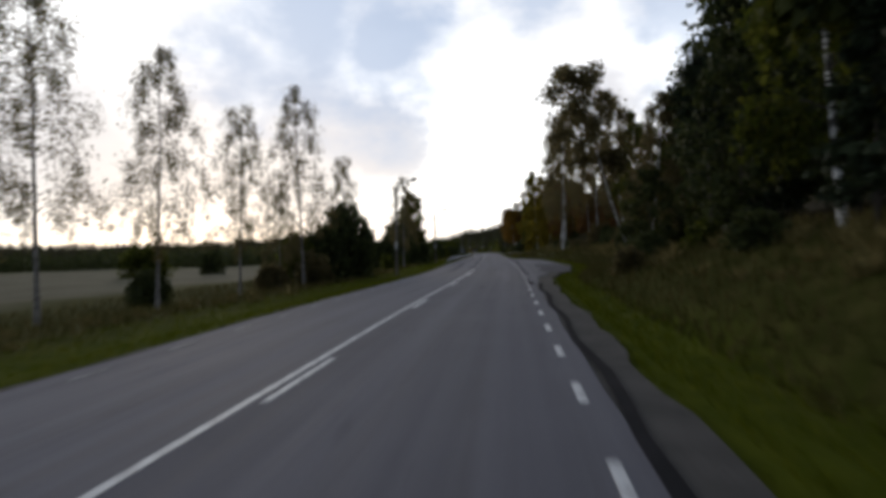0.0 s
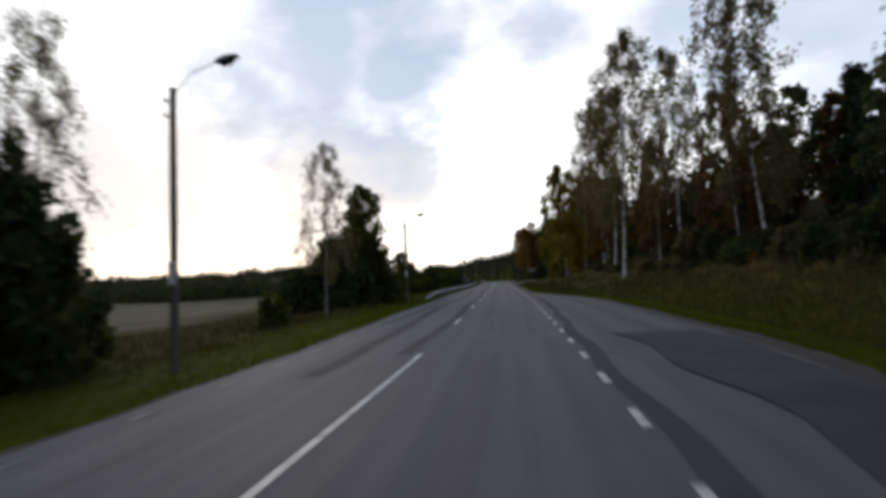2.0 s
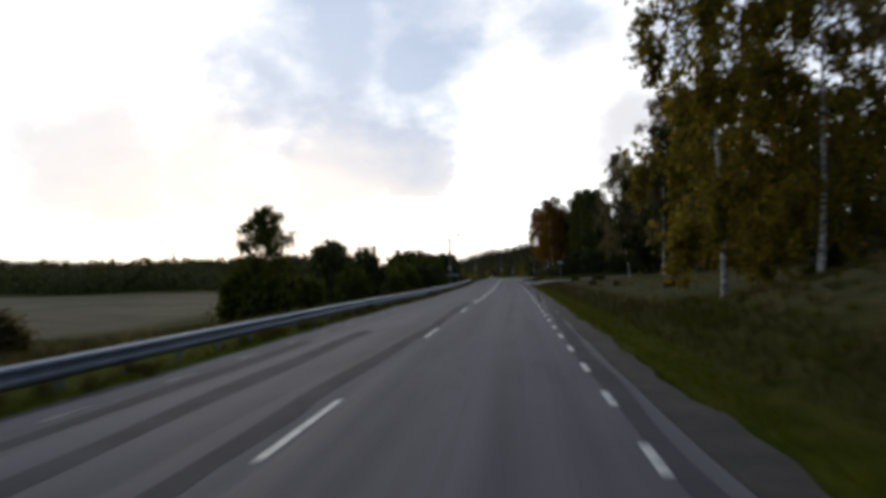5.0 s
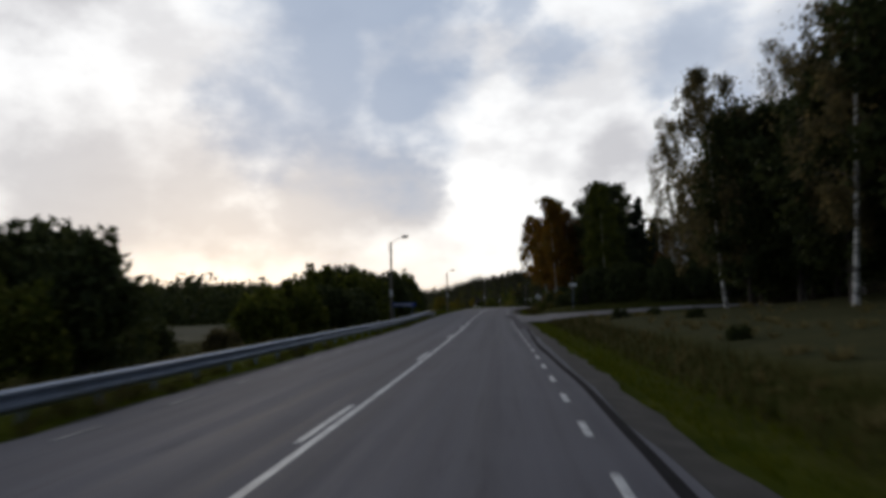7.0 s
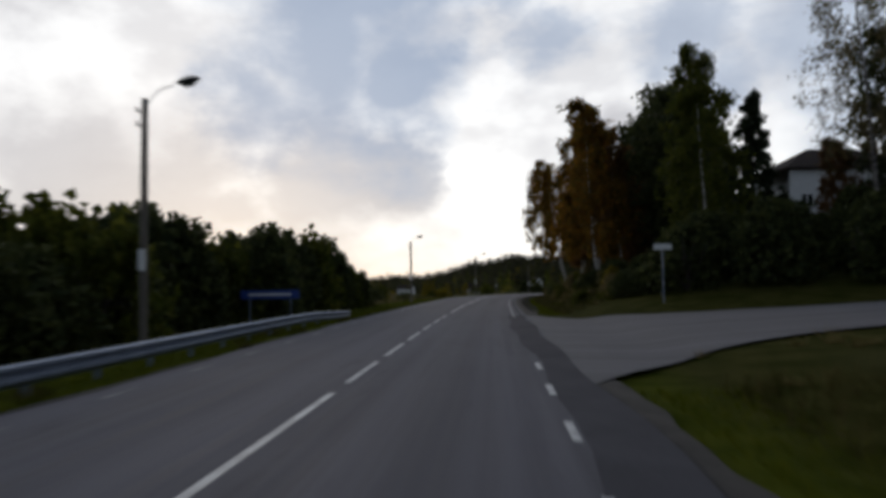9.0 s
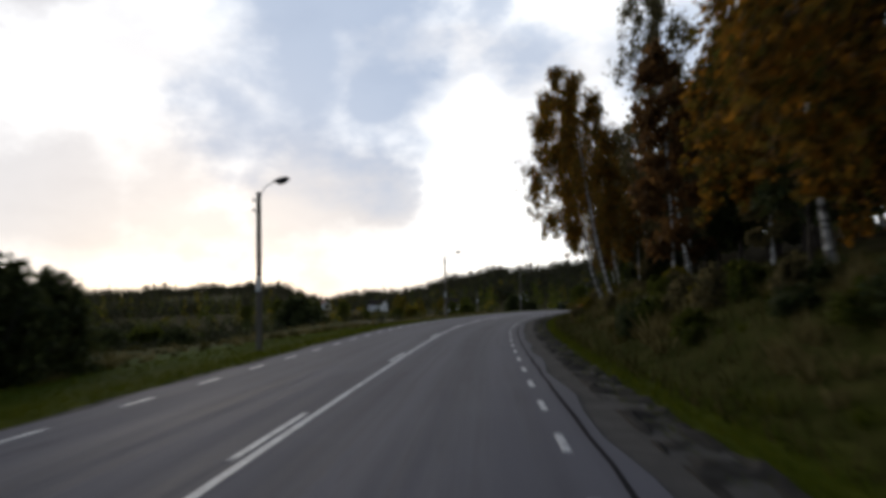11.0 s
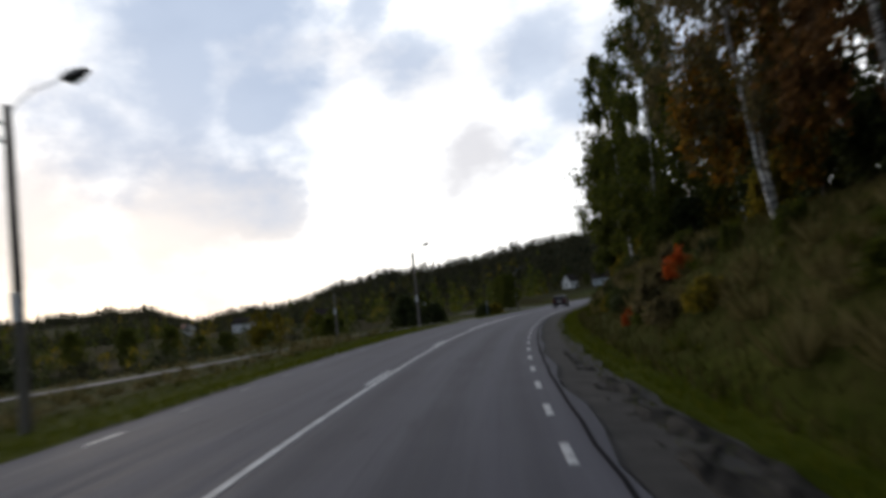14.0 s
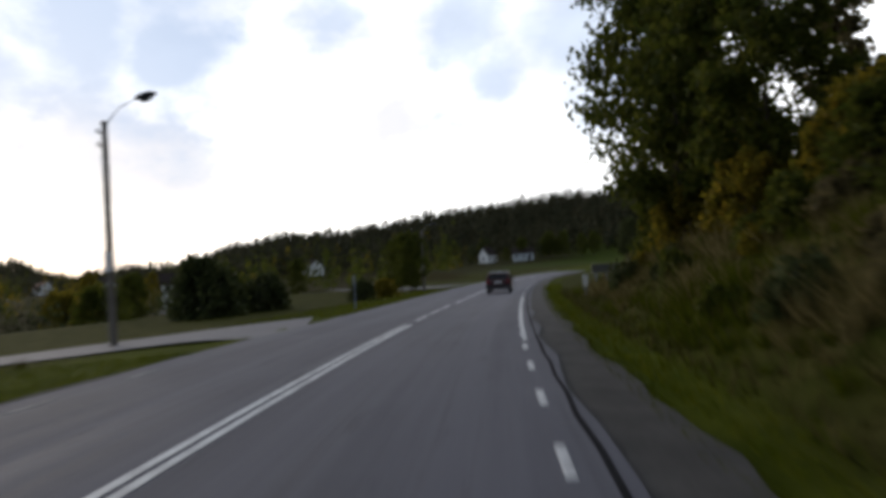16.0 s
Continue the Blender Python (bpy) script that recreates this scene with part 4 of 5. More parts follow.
def plant(key, s, u, size=1.0, tall=1.0, turn=None, label="", group=""):
    """A tree of that kind on the ground; size widens and tall stretches it."""
    kind = key.rstrip("0123456789")
    name, words, category = TREE_WORDS[kind.replace("deep_", "")]
    if category == "bush" and size < 0.5:
        key = "low_" + key
    x, y, z = ground_at(s, u)
    m = pose(x, y, z - 0.05, 0, 0, random.uniform(0, 360) if turn is None else turn) @ Matrix.Diagonal((size, size, size * tall, 1))
    if key not in FIRST:
        wood, leaves, wn, ln = MODELS[key]
        ob = thing(name, words, category, group or category + " trees" if category != "bush" else "bushes")
        part(wn, wood, None, ob)
        part(ln, leaves, None, ob)
        FIRST[key] = ob
    else:
        ob = copy_thing(FIRST[key], pose(0, 0, 0))
    ob.matrix_basis = m
    if label:
        ob["label"] = label
    if group:
        ob["group"] = group
    return ob

# ---- trees left of the road ----
for key, s, u, size, tall in (
        ("birch_bare0", 26.7, -16.2, 1.05, 1.08), ("birch_bare1", 32.2, -14.0, 0.92, 1.02), ("birch_bare0", 40.0, -13.0, 0.8, 1.02), ("birch_bare1", 48.8, -11.7, 0.98, 1.04), ("birch_bare0", 61.2, -11.9, 0.72, 1.1), ("birch_bare1", 45.6, -12.4, 0.5, 1.05),
        ("birch_bare1", 85.8, -9.5, 0.82, 1.0), ("birch_bare0", 123.7, -14.4, 0.72, 1.0)):
    plant(key, s, u, size, tall)
for key, s, u, size, tall in (
        ("bush_green0", 92, -45.5, 1.9, 0.75), ("bush_dark0", 109, -43, 1.2, 1.05), ("bush_dark1", 57.3, -10.6, 1.45, 1.35), ("bush_dark0", 54.0, -11.8, 1.1, 1.3), ("bush_dark0", 61, -12, 1.3, 1.2), ("bush_green1", 52, -13, 0.9, 1.5),
        ("bush_brown0", 50.5, -11.5, 0.8, 1.0), ("bush_brown1", 46, -13, 0.7, 0.9), ("bush_dark1", 37, -17, 0.7, 0.9), ("bush_dark1", 20, -19, 0.9, 0.9), ("bush_green1", 77.7, -10.4, 0.48, 1.2), ("bush_dark0", 68, -15, 0.8, 0.8),
        ("green_tree0", 103.9, -10.5, 0.62, 1.4), ("green_tree2", 102.0, -13.0, 0.46, 1.0), ("bush_dark1", 101.0, -12.4, 1.5, 1.35), ("bush_dark0", 100, -11.4, 1.35, 1.05), ("bush_dark1", 99.5, -14.6, 1.25, 1.0), ("bush_dark0", 103, -16.0, 1.4, 0.95), ("bush_dark1", 105, -11.4, 1.8, 1.15), ("bush_dark0", 109.5, -11.4, 1.7, 1.05), ("bush_dark1", 114.5, -11.5, 1.4, 0.95), ("bush_green1", 97, -11.0, 0.6, 0.9),
        ("bush_dark0", 119, -12.5, 1.1, 0.9), ("bush_brown0", 122, -12, 0.9, 1.2), ("bush_dark1", 127, -17, 1.1, 0.9), ("bush_brown0", 134, -17, 0.7, 0.8),
        ("green_tree1", 156.3, -14.8, 0.55, 1.15), ("bush_green0", 154.5, -15.2, 1.2, 1.05), ("bush_green1", 159, -15.4, 1.3, 1.05), ("bush_green0", 163, -14, 1.1, 0.9), ("bush_dark1", 178, -12.4, 1.2, 1.4), ("bush_green0", 174.5, -13, 1.0, 1.2),
        ("bush_dark1", 180, -16.5, 1.55, 1.3), ("bush_dark0", 184, -17.5, 1.7, 1.3), ("bush_dark1", 188, -19, 1.5, 1.2), ("bush_brown1", 196, -14.5, 0.7, 0.8), ("bush_green1", 200, -14, 0.8, 0.8), ("bush_dark0", 193, -18, 1.0, 0.8)):
    plant(key, s, u, size, tall)
# thicket behind the crash barrier
for i in range(18):
    s = 210 + i * 3.0
    plant(("bush_dark0", "bush_dark1", "bush_dark1", "bush_green1")[i % 4], s, (-11.2 if 219 < s < 233 else -9.9) - random.uniform(0, 1.2), random.uniform(1.1, 1.4) * np.interp(s, [248, 264], [1, 0.5]), (random.uniform(1.15, 1.4) if s > 217 else 0.85))
    plant(("bush_dark1", "bush_green0", "bush_dark0")[i % 3], s + 1.5, -13.0 - random.uniform(0, 3), random.uniform(1.35, 1.7) * np.interp(s, [214, 217, 221, 231, 248, 264], [0.9, 0.85, 1.2, 1.2, 1, 0.5]), (random.uniform(0.92, 1.08) if s > 215 else 0.65))
plant("bush_green0", 205, -12.6, 1.2, 1.15)
plant("bush_green1", 201, -13.6, 1.2, 0.95)
plant("bush_green1", 207.5, -16.0, 1.35, 1.1)
# gardens and scrub in the valley
for key, s, u, size, tall in (
        ("bush_dark0", 358.6, -47.5, 2.9, 0.86), ("bush_dark1", 356, -45, 2.1, 0.85), ("bush_dark1", 362, -51, 2.3, 0.85), ("bush_dark0", 352, -85, 2.8, 0.65), ("bush_dark1", 349, -83, 2.0, 0.7), ("bush_dark0", 330, -62, 2.0, 0.8), ("bush_green1", 345, -70, 2.2, 0.8), ("bush_dark1", 318, -40, 1.3, 0.8), ("bush_dark1", 300, -55, 1.8, 0.7), ("bush_dark0", 285, -38, 1.2, 0.7),
        ("green_tree0", 442, -108, 0.8, 1.0), ("green_tree1", 449, -103, 0.75, 1.0), ("green_tree2", 440, -122, 0.8, 1.0), ("green_tree0", 438, -134, 0.75, 0.9), ("green_tree1", 445, -90, 0.6, 0.9), ("birch_yellow0", 478, -105, 0.72, 0.95), ("birch_yellow1", 481, -112, 0.75, 0.95), ("bush_yellow0", 480, -108, 2.2, 1.0), ("bush_yellow1", 445, -72, 1.8, 1.1), ("birch_yellow0", 452, -74, 0.6, 1.0), ("birch_yellow1", 470, -80, 0.6, 1.0),
        ("bush_dark0", 391.8, -16.6, 1.25, 1.05), ("bush_dark1", 395, -18, 1.2, 1.0), ("bush_dark0", 397, -15, 1.0, 0.9), ("bush_green0", 402, -20, 1.2, 0.9), ("green_tree0", 420, -40, 0.5, 1.0), ("green_tree1", 432, -50, 0.55, 1.0), ("green_tree2", 410, -55, 0.5, 1.0), ("bush_green1", 405, -33, 1.2, 1.0),
        ("bush_dark1", 404, -9.6, 0.62, 0.9), ("bush_yellow0", 409, -8.9, 0.65, 0.8), ("green_tree2", 419, -8.6, 0.52, 0.95), ("green_tree0", 423, -10.5, 0.5, 1.0), ("green_tree1", 470, -46, 0.6, 1.0), ("green_tree2", 484, -30, 0.6, 1.0), ("dark_tree1", 490, 14, 0.7, 1.0), ("green_tree0", 452, 22, 0.7, 1.0), ("green_tree1", 440, 27, 0.7, 1.0)):
    plant(key, s, u, size, tall)

# ---- trees right of the road ----
for key, s, u, size, tall, turn in (
        ("birch_green0", 21, 12.4, 1.2, 1.15, 0), ("dark_tree0", 19, 14.5, 1.15, 1.1, 0), ("dark_tree1", 24, 16.5, 1.0, 1.1, 60), ("birch_lean", 49.8, 11.5, 1.0, 1.0, 40), ("birch_thin0", 52.5, 13.0, 0.85, 1.0, 180), ("dark_tree2", 47, 17, 0.75, 1.0, 90), ("birch_green0", 60, 14, 0.75, 1.1, 30), ("birch_thin1", 84, 17.2, 1.1, 1.15, 0), ("dark_tree0", 41, 16.5, 0.95, 1.15, 20), ("dark_tree1", 45, 20, 0.9, 1.1, 70), ("dark_tree2", 36, 19, 0.95, 1.1, 10),
        ("birch_airy0", 96.3, 10.9, 1.2, 1.18, 200), ("birch_airy1", 101, 16.5, 1.1, 1.15, 10), ("birch_rust1", 93, 18.5, 0.8, 1.05, 10), ("birch_rust1", 107, 16.0, 0.75, 1.05, 70), ("birch_airy1", 114.6, 13.2, 1.2, 1.12, 140), ("birch_rust0", 119, 17.8, 0.48, 1.0, 20), ("birch_rust1", 121, 13.6, 0.72, 1.0, 30),
        ("birch_airy0", 127.6, 14.0, 1.25, 1.15, 30), ("birch_yellow1", 137.8, 10.4, 1.15, 0.98, 60), ("birch_yellow0", 134, 12.4, 0.95, 1.0, 160), ("birch_yellow1", 131, 16.5, 0.75, 1.0, 100), ("birch_yellow0", 143, 13.2, 0.7, 1.0, 0),
        ("birch_thin0", 201, 17.0, 1.15, 1.0, 40), ("dark_tree2", 206, 21, 0.9, 1.0, 0), ("dark_tree0", 207, 25, 0.95, 1.1, 0), ("dark_tree1", 197, 20, 0.85, 1.05, 0), ("dark_tree2", 190, 19.5, 0.8, 1.1, 0), ("dark_tree0", 199, 17.8, 0.7, 1.3, 0), ("dark_tree1", 203.5, 19.5, 0.95, 1.1, 10), ("birch_thin1", 187, 18.2, 1.2, 1.15, 80), ("dark_tree2", 184, 21.0, 1.15, 1.15, 80), ("dark_tree0", 192, 23.0, 1.0, 1.1, 80), ("dark_tree1", 199, 23, 0.9, 1.0, 20), ("birch_bare1", 206, 24, 1.3, 1.1, 0),
        ("birch_bare0", 235.5, 22.5, 1.25, 1.1, 0), ("birch_bare1", 229.5, 25.5, 1.2, 1.1, 120), ("dark_tree2", 224, 31, 0.9, 1.0, 0),
        ("birch_green1", 241, 15.4, 0.93, 1.05, 40), ("dark_tree0", 260, 18.4, 1.1, 1.02, 20), ("dark_tree1", 254, 17.5, 0.95, 1.05, 200), ("dark_tree1", 240, 26.4, 0.8, 1.1, 0), ("birch_rust0", 241, 23.4, 0.48, 0.9, 0), ("birch_rust1", 238, 21.4, 0.3, 0.9, 0), ("spruce0", 248.3, 20.6, 0.74, 1.0, 0), ("birch_orange0", 253.8, 10.4, 1.02, 1.02, 20), ("birch_orange1", 260, 11.5, 1.0, 1.0, 0), ("birch_rust0", 257.5, 13, 0.9, 1.0, 0),
        ("birch_wide0", 291.8, 10.1, 1.1, 1.08, 0), ("birch_thin1", 283, 13.6, 1.05, 1.2, 0), ("birch_wide1", 300.4, 9.8, 1.2, 1.02, -10), ("dark_tree0", 272, 17.5, 1.0, 1.1, 0), ("dark_tree1", 279, 19, 1.0, 1.15, 90), ("dark_tree2", 288, 20, 0.95, 1.1, 0), ("dark_tree1", 291, 17, 0.85, 1.1, 40), ("dark_tree0", 298, 17.5, 0.85, 1.15, 120), ("dark_tree2", 305, 18, 0.8, 1.1, 10), ("dark_tree0", 283.5, 16.5, 0.8, 1.2, 70), ("birch_rust0", 322.0, 12.6, 1.05, 1.1, 0), ("birch_thin0", 308, 14.5, 1.0, 1.1, 300),
        ("birch_thin1", 314.6, 11.9, 1.15, 1.0, 0), ("birch_thin0", 327.6, 11.4, 0.9, 1.1, 0), ("birch_orange0", 329.2, 12.0, 0.9, 1.05, 20), ("birch_green1", 342, 14.5, 0.6, 1.0, 0), ("dark_tree0", 53, 19, 0.95, 1.15, 0), ("green_tree1", 56, 16.5, 0.8, 1.2, 0), ("birch_green0", 347, 10.8, 1.05, 1.1, 120), ("birch_green1", 356.5, 10.2, 1.0, 1.1, 30), ("pine0", 364.5, 14.5, 0.85, 1.0, 230), ("pine1", 361, 17.5, 0.8, 1.05, 30), ("green_tree0", 372, 11.8, 0.9, 1.15, 0), ("green_tree1", 381, 10.8, 0.95, 1.1, 0), ("green_tree2", 377, 10.0, 0.95, 1.2, 0), ("green_tree2", 388, 14.5, 0.8, 1.05, 0)):
    plant(key, s, u, size, tall, turn)
for key, s, u, size in (("bush_green0", 383, 10.6, 0.9), ("bush_yellow1", 377, 10.2, 0.8), ("bush_yellow0", 370, 10.4, 0.7), ("bush_dark0", 390, 12, 0.8), ("bush_dark1", 354, 13.2, 1.0), ("bush_green0", 361, 14.2, 1.1), ("bush_dark0", 346.5, 12.8, 0.85), ("bush_green1", 350, 13.0, 0.8), ("bush_dark1", 369, 14.5, 1.1), ("bush_yellow0", 374, 12.2, 1.0), ("bush_yellow1", 366, 12.0, 0.9), ("bush_brown0", 362, 12.6, 0.8), ("bush_yellow0", 380, 12.8, 1.0), ("bush_green1", 363, 11, 0.7), ("bush_yellow1", 352, 11, 0.6), ("bush_green0", 344, 10.6, 0.6)):
    plant(key, s, u, size, 1.0)
for s, u, size in ((330.2, 8.9, 0.26), (331.6, 7.2, 0.15), (302, 8.2, 0.15), (309, 8.0, 0.13), (79.5, 14.9, 0.2), (64, 15.2, 0.16)):
    plant("bush_flame0" if s > 200 else "bush_flame1", s, u, size, 1.2)


def clear(s, u):
    """Open ground on the right: the meadow, the junction and the turning ahead."""
    if 140 < s < 214 and u < 22 + 3 * math.sin(s * 0.2):
        return True
    if 204 < s < 234 and u < 34:
        return True
    if 255 < s < 280 and 20 < u < 42 or 234 <= s < 256 and u < 36:
        return True
    if 303 < s < 378 and u < 27:
        return True
    if 48 < s < 132 and u < 18:
        return True
    if 100 < s <= 140 and u < 15.5:
        return True
    return s > 384


stand = []
for i in range(2600):
    s, u = random.uniform(-14, 392), 11 + 34 * random.random() ** 1.5
    if clear(s, u) or len(stand) > 165:
        continue
    gap = 2.7 + 0.06 * u + (1.0 if s > 262 else 0.0)
    if any((s - a) ** 2 + (u - b) ** 2 < gap * gap for a, b in stand):
        continue
    stand.append((s, u))
    if s < 70:
        key = random.choice(("dark_tree0", "dark_tree1", "dark_tree2", "spruce0", "birch_thin0", "pine0", "spruce1"))
    elif s < 145:
        key = random.choice(("dark_tree0", "dark_tree1", "spruce0", "spruce1", "birch_rust0", "pine1"))
    elif s < 262:
        key = random.choice(("dark_tree0", "dark_tree2", "spruce0", "birch_thin1", "green_tree0", "dark_tree1"))
    elif s < 315:
        key = random.choice(("dark_tree0", "dark_tree1", "birch_thin1", "birch_rust1", "birch_yellow1", "spruce0"))
    else:
        key = random.choice(("green_tree0", "green_tree1", "birch_yellow0", "pine0", "birch_thin0", "green_tree2"))
    low = 0.62 if s < 150 else 0.8 if s < 262 else 1.0
    if 16 < s < 44:
        low = 0.5
    if 100 < s < 135:
        low = 0.42
    if 262 <= s:
        low = 0.7
    plant("deep_" + key.replace("2", "1"), s, u, random.uniform(0.75, 1.1) * low, random.uniform(0.95, 1.2))
# dark depth of the wood behind the birches
for i in range(26):
    s = 58 + i * 3.2
    plant("deep_" + ("dark_tree0", "dark_tree1", "spruce0")[i % 3], s, 21 + 5 * random.random() + 4 * (i % 2), random.uniform(0.6, 0.8) * (0.8 if s > 100 else 1.0), random.uniform(0.9, 1.1))
for s, u, size in ((324, 20, 0.6), (331, 18.5, 0.62), (337, 21, 0.65), (343, 17.5, 0.65), (312, 21, 0.5), (354, 16.5, 0.5), (349, 19, 0.6), (358, 20.5, 0.5), (346, 15.5, 0.5), (326, 15.5, 0.45), (333, 15.0, 0.5), (340, 16.5, 0.55), (366, 15.5, 0.8), (360, 17.5, 0.75)):
    plant("deep_dark_tree0", s, u, size, 1.0)
# saplings and scrub between the stems
for i in range(46):
    s = 54 + i * 1.85
    plant(("bush_dark0", "bush_dark1", "bush_brown0", "bush_green1", "bush_dark0")[i % 5], s, 14.5 + 6.5 * random.random(), random.uniform(0.4, 0.75), random.uniform(0.8, 1.2))
for i in range(26):
    s = 303 + i * 2.2
    plant(("bush_dark0", "bush_green1", "bush_dark1", "bush_yellow1")[i % 4], s, 13.2 + 4.5 * random.random(), random.uniform(0.6, 0.95), random.uniform(0.9, 1.2))
# undergrowth along the foot of the wood
for i in range(90):
    s = random.uniform(-8, 384)
    u = right_edge(s) + random.uniform(3.6, 8.5)
    if clear(s, u - 3) or 138 < s < 232:
        continue
    plant(random.choice(("bush_dark0", "bush_dark1", "bush_brown0", "bush_dark0", "bush_green0") if s < 240 else ("bush_dark0", "bush_dark1", "bush_green0", "bush_green1")), s, u, random.uniform(0.25, 0.55) * (0.8 if s > 240 else 1), random.uniform(0.7, 1.1))
for s, u, size in ((236, 9.5, 0.55), (238, 12, 0.6), (243, 13, 0.75), (247, 14.5, 0.8), (240, 17.5, 0.8), (237, 20, 0.8), (235, 25, 0.8), (249, 9.5, 0.5), (234.5, 15.5, 0.6), (155, 12, 0.25), (168, 10.5, 0.2), (176, 9.4, 0.22), (190, 12, 0.25), (200, 10, 0.3), (204, 13, 0.3), (235, 10.5, 0.6), (240, 11.5, 0.7), (245, 10.5, 0.6), (250, 11, 0.6)):
    plant("bush_dark1", s, u, size, 0.8)


# dark shrubs below the house
for i in range(24):
    s, u = 228.6 + 2.6 * (i % 3) + random.uniform(-0.5, 0.5) + max(0.0, 4 - 0.5 * i), 12.0 + 1.15 * i
    plant(("bush_dark0", "bush_dark1")[i % 2], s, u, random.uniform(0.95, 1.1), random.uniform(0.85, 1.15))


# ---- far woods on the rim of the valley ----
def far_woods(name, count, az0, az1, near, far, seed, tone, label):
    rng = np.random.default_rng(seed)
    verts, faces, n = [], [], 0
    az = np.radians(rng.uniform(az0, az1, count))
    fr = near + (far - near) * rng.random(count) ** 0.8
    rr = np.interp(np.degrees(az), RIM_AZ, RIM_R) * fr
    x, y = rr * np.sin(az), 320 + rr * np.cos(az)
    s, u = along(x, y)
    z = ground_z(x, y)
    for i in range(count):
        if abs(u[i]) < 45 and -60 < s[i] < 470 or rr[i] < 120:
            continue
        if -60 < s[i] < 262 and -240 < u[i] < 0:
            continue
        if -30.5 < math.degrees(az[i]) < -24 and 0.67 < fr[i] < 0.82:
            continue
        h = rng.uniform(5.5, 10.5) * (1.15 + 0.35 * math.sin(x[i] * 0.09) * math.sin(x[i] * 0.031 + y[i] * 0.05))
        k = 30
        if rng.random() < 0.1:
            h, conifer_only = h * 1.18, True
        else:
            conifer_only = False
        t = rng.random(k)
        conifer = conifer_only or rng.random() < 0.6
        w = (1 - t) ** 0.9 * h * 0.22 + 0.15 if conifer else np.sin(np.pi * np.clip(t * 0.85 + 0.1, 0, 1)) ** 0.6 * h * 0.30
        a = rng.uniform(0, 6.28, k)
        c = np.stack([x[i] + np.cos(a) * w * rng.uniform(0.3, 1, k), y[i] + np.sin(a) * w * rng.uniform(0.3, 1, k), z[i] - 0.5 + t * h], 1)
        q = np.clip(rng.normal(0, 1, (k, 3, 3)), -1.6, 1.6) * (h * 0.085) * (1.25 - 0.75 * t)[:, None, None]
        verts.append((c[:, None] + q).reshape(-1, 3))
        faces.append(np.arange(k * 3).reshape(-1, 3) + n)
        n += k * 3
    ob = new(name, mesh_of(name, np.concatenate(verts), np.concatenate(faces), LEAF[tone]))
    return tagged(ob, label, "woods", "", "stuff")


far_woods("far_woods", 5200, -75, 32, 0.90, 1.10, 5, "autumn", "dark mixed wood along the crest of the hills")
far_woods("far_woods", 2600, -9, 32, 0.60, 0.95, 6, "autumn", "dark wood on the slope of the hill")
far_woods("far_woods", 3400, -75, -4, 0.42, 0.93, 7, "autumn", "dark scrub and woods below the ridge")
far_woods("far_woods", 110, -40, 14, 0.40, 0.75, 8, "yellow", "yellowing trees scattered in the valley")
far_woods("far_woods", 420, -60, 12, 0.36, 0.78, 9, "green", "green trees scattered in the valley")


def tree_belt(seed, count, s0, s1, u0, u1, h0, h1, tone, label):
    """A belt of small trees across the end of the field."""
    rng = np.random.default_rng(seed)
    verts, faces, n = [], [], 0
    for i in range(count):
        u = rng.uniform(u0, u1)
        s = rng.uniform(s0, s1) + 0.06 * abs(u)
        x, y = plan(s, u)
        z = float(ground_z(x, y)[0])
        h, k = rng.uniform(h0, h1), 90
        t, a = rng.random(k), rng.uniform(0, 6.28, k)
        w = np.sin(np.pi * np.clip(t * 0.85 + 0.12, 0, 1)) ** 0.6 * h * 0.36
        c = np.stack([x + np.cos(a) * w, y + np.sin(a) * w, z - 0.3 + t * h], 1)
        verts.append((c[:, None] + rng.normal(0, 1, (k, 3, 3)) * h * 0.06).reshape(-1, 3))
        faces.append(np.arange(k * 3).reshape(-1, 3) + n)
        n += k * 3
    return tagged(new("tree_belt", mesh_of("tree_belt", np.concatenate(verts), np.concatenate(faces), LEAF[tone])), label, "woods", "", "stuff")


tree_belt(31, 420, 256, 284, -300, -38, 5.3, 8.6, "dark", "dark belt of small trees behind the stubble field")
tree_belt(32, 620, 290, 380, -320, -75, 3.0, 6.5, "autumn", "dark scrub in the valley")
tree_belt(34, 900, 275, 420, -170, -36, 1.4, 3.4, "autumn", "low dark scrub on the valley floor")
tree_belt(35, 230, 345, 480, -200, -50, 2.5, 5.0, "dark", "dark trees of the valley gardens")
tree_belt(36, 30, 410, 500, -170, -70, 3.5, 6.5, "yellow", "yellowing garden trees in the valley")
tree_belt(33, 210, 345, 470, -240, -60, 2.0, 4.5, "green", "green scrub and garden trees in the valley")


# ---- grass ----
def tufts(name, count, s0, s1, lo, hi, height, seed, tone, label, side=1, skip=None):
    rng = np.random.default_rng(seed)
    s = rng.uniform(s0, s1, count)
    t = rng.random(count) ** 1.2
    u = (right_edge(s) + lo + (hi - lo) * t) if side > 0 else -(lo + (hi - lo) * t)
    if skip is not None:
        keep = ~skip(s, u)
        s, u = s[keep], u[keep]
    count = len(s)
    x, y = plan(s, u)
    z = ground_z(x, y)
    base = np.stack([x, y, z - 0.02], 1)
    a = rng.uniform(0, 6.28, count)
    wide = np.stack([np.cos(a), np.sin(a), np.zeros(count)], 1) * (0.012 + 0.03 * height)
    tip = base + np.stack([rng.normal(0, 0.3, count), rng.normal(0, 0.3, count), rng.uniform(0.5, 1.2, count)], 1) * height
    v = np.stack([base - wide, base + wide, tip], 1).reshape(-1, 3)
    ob = new(name, mesh_of(name, v, np.arange(count * 3).reshape(-1, 3), LEAF[tone]))
    return tagged(ob, label, "grass", "", "stuff")


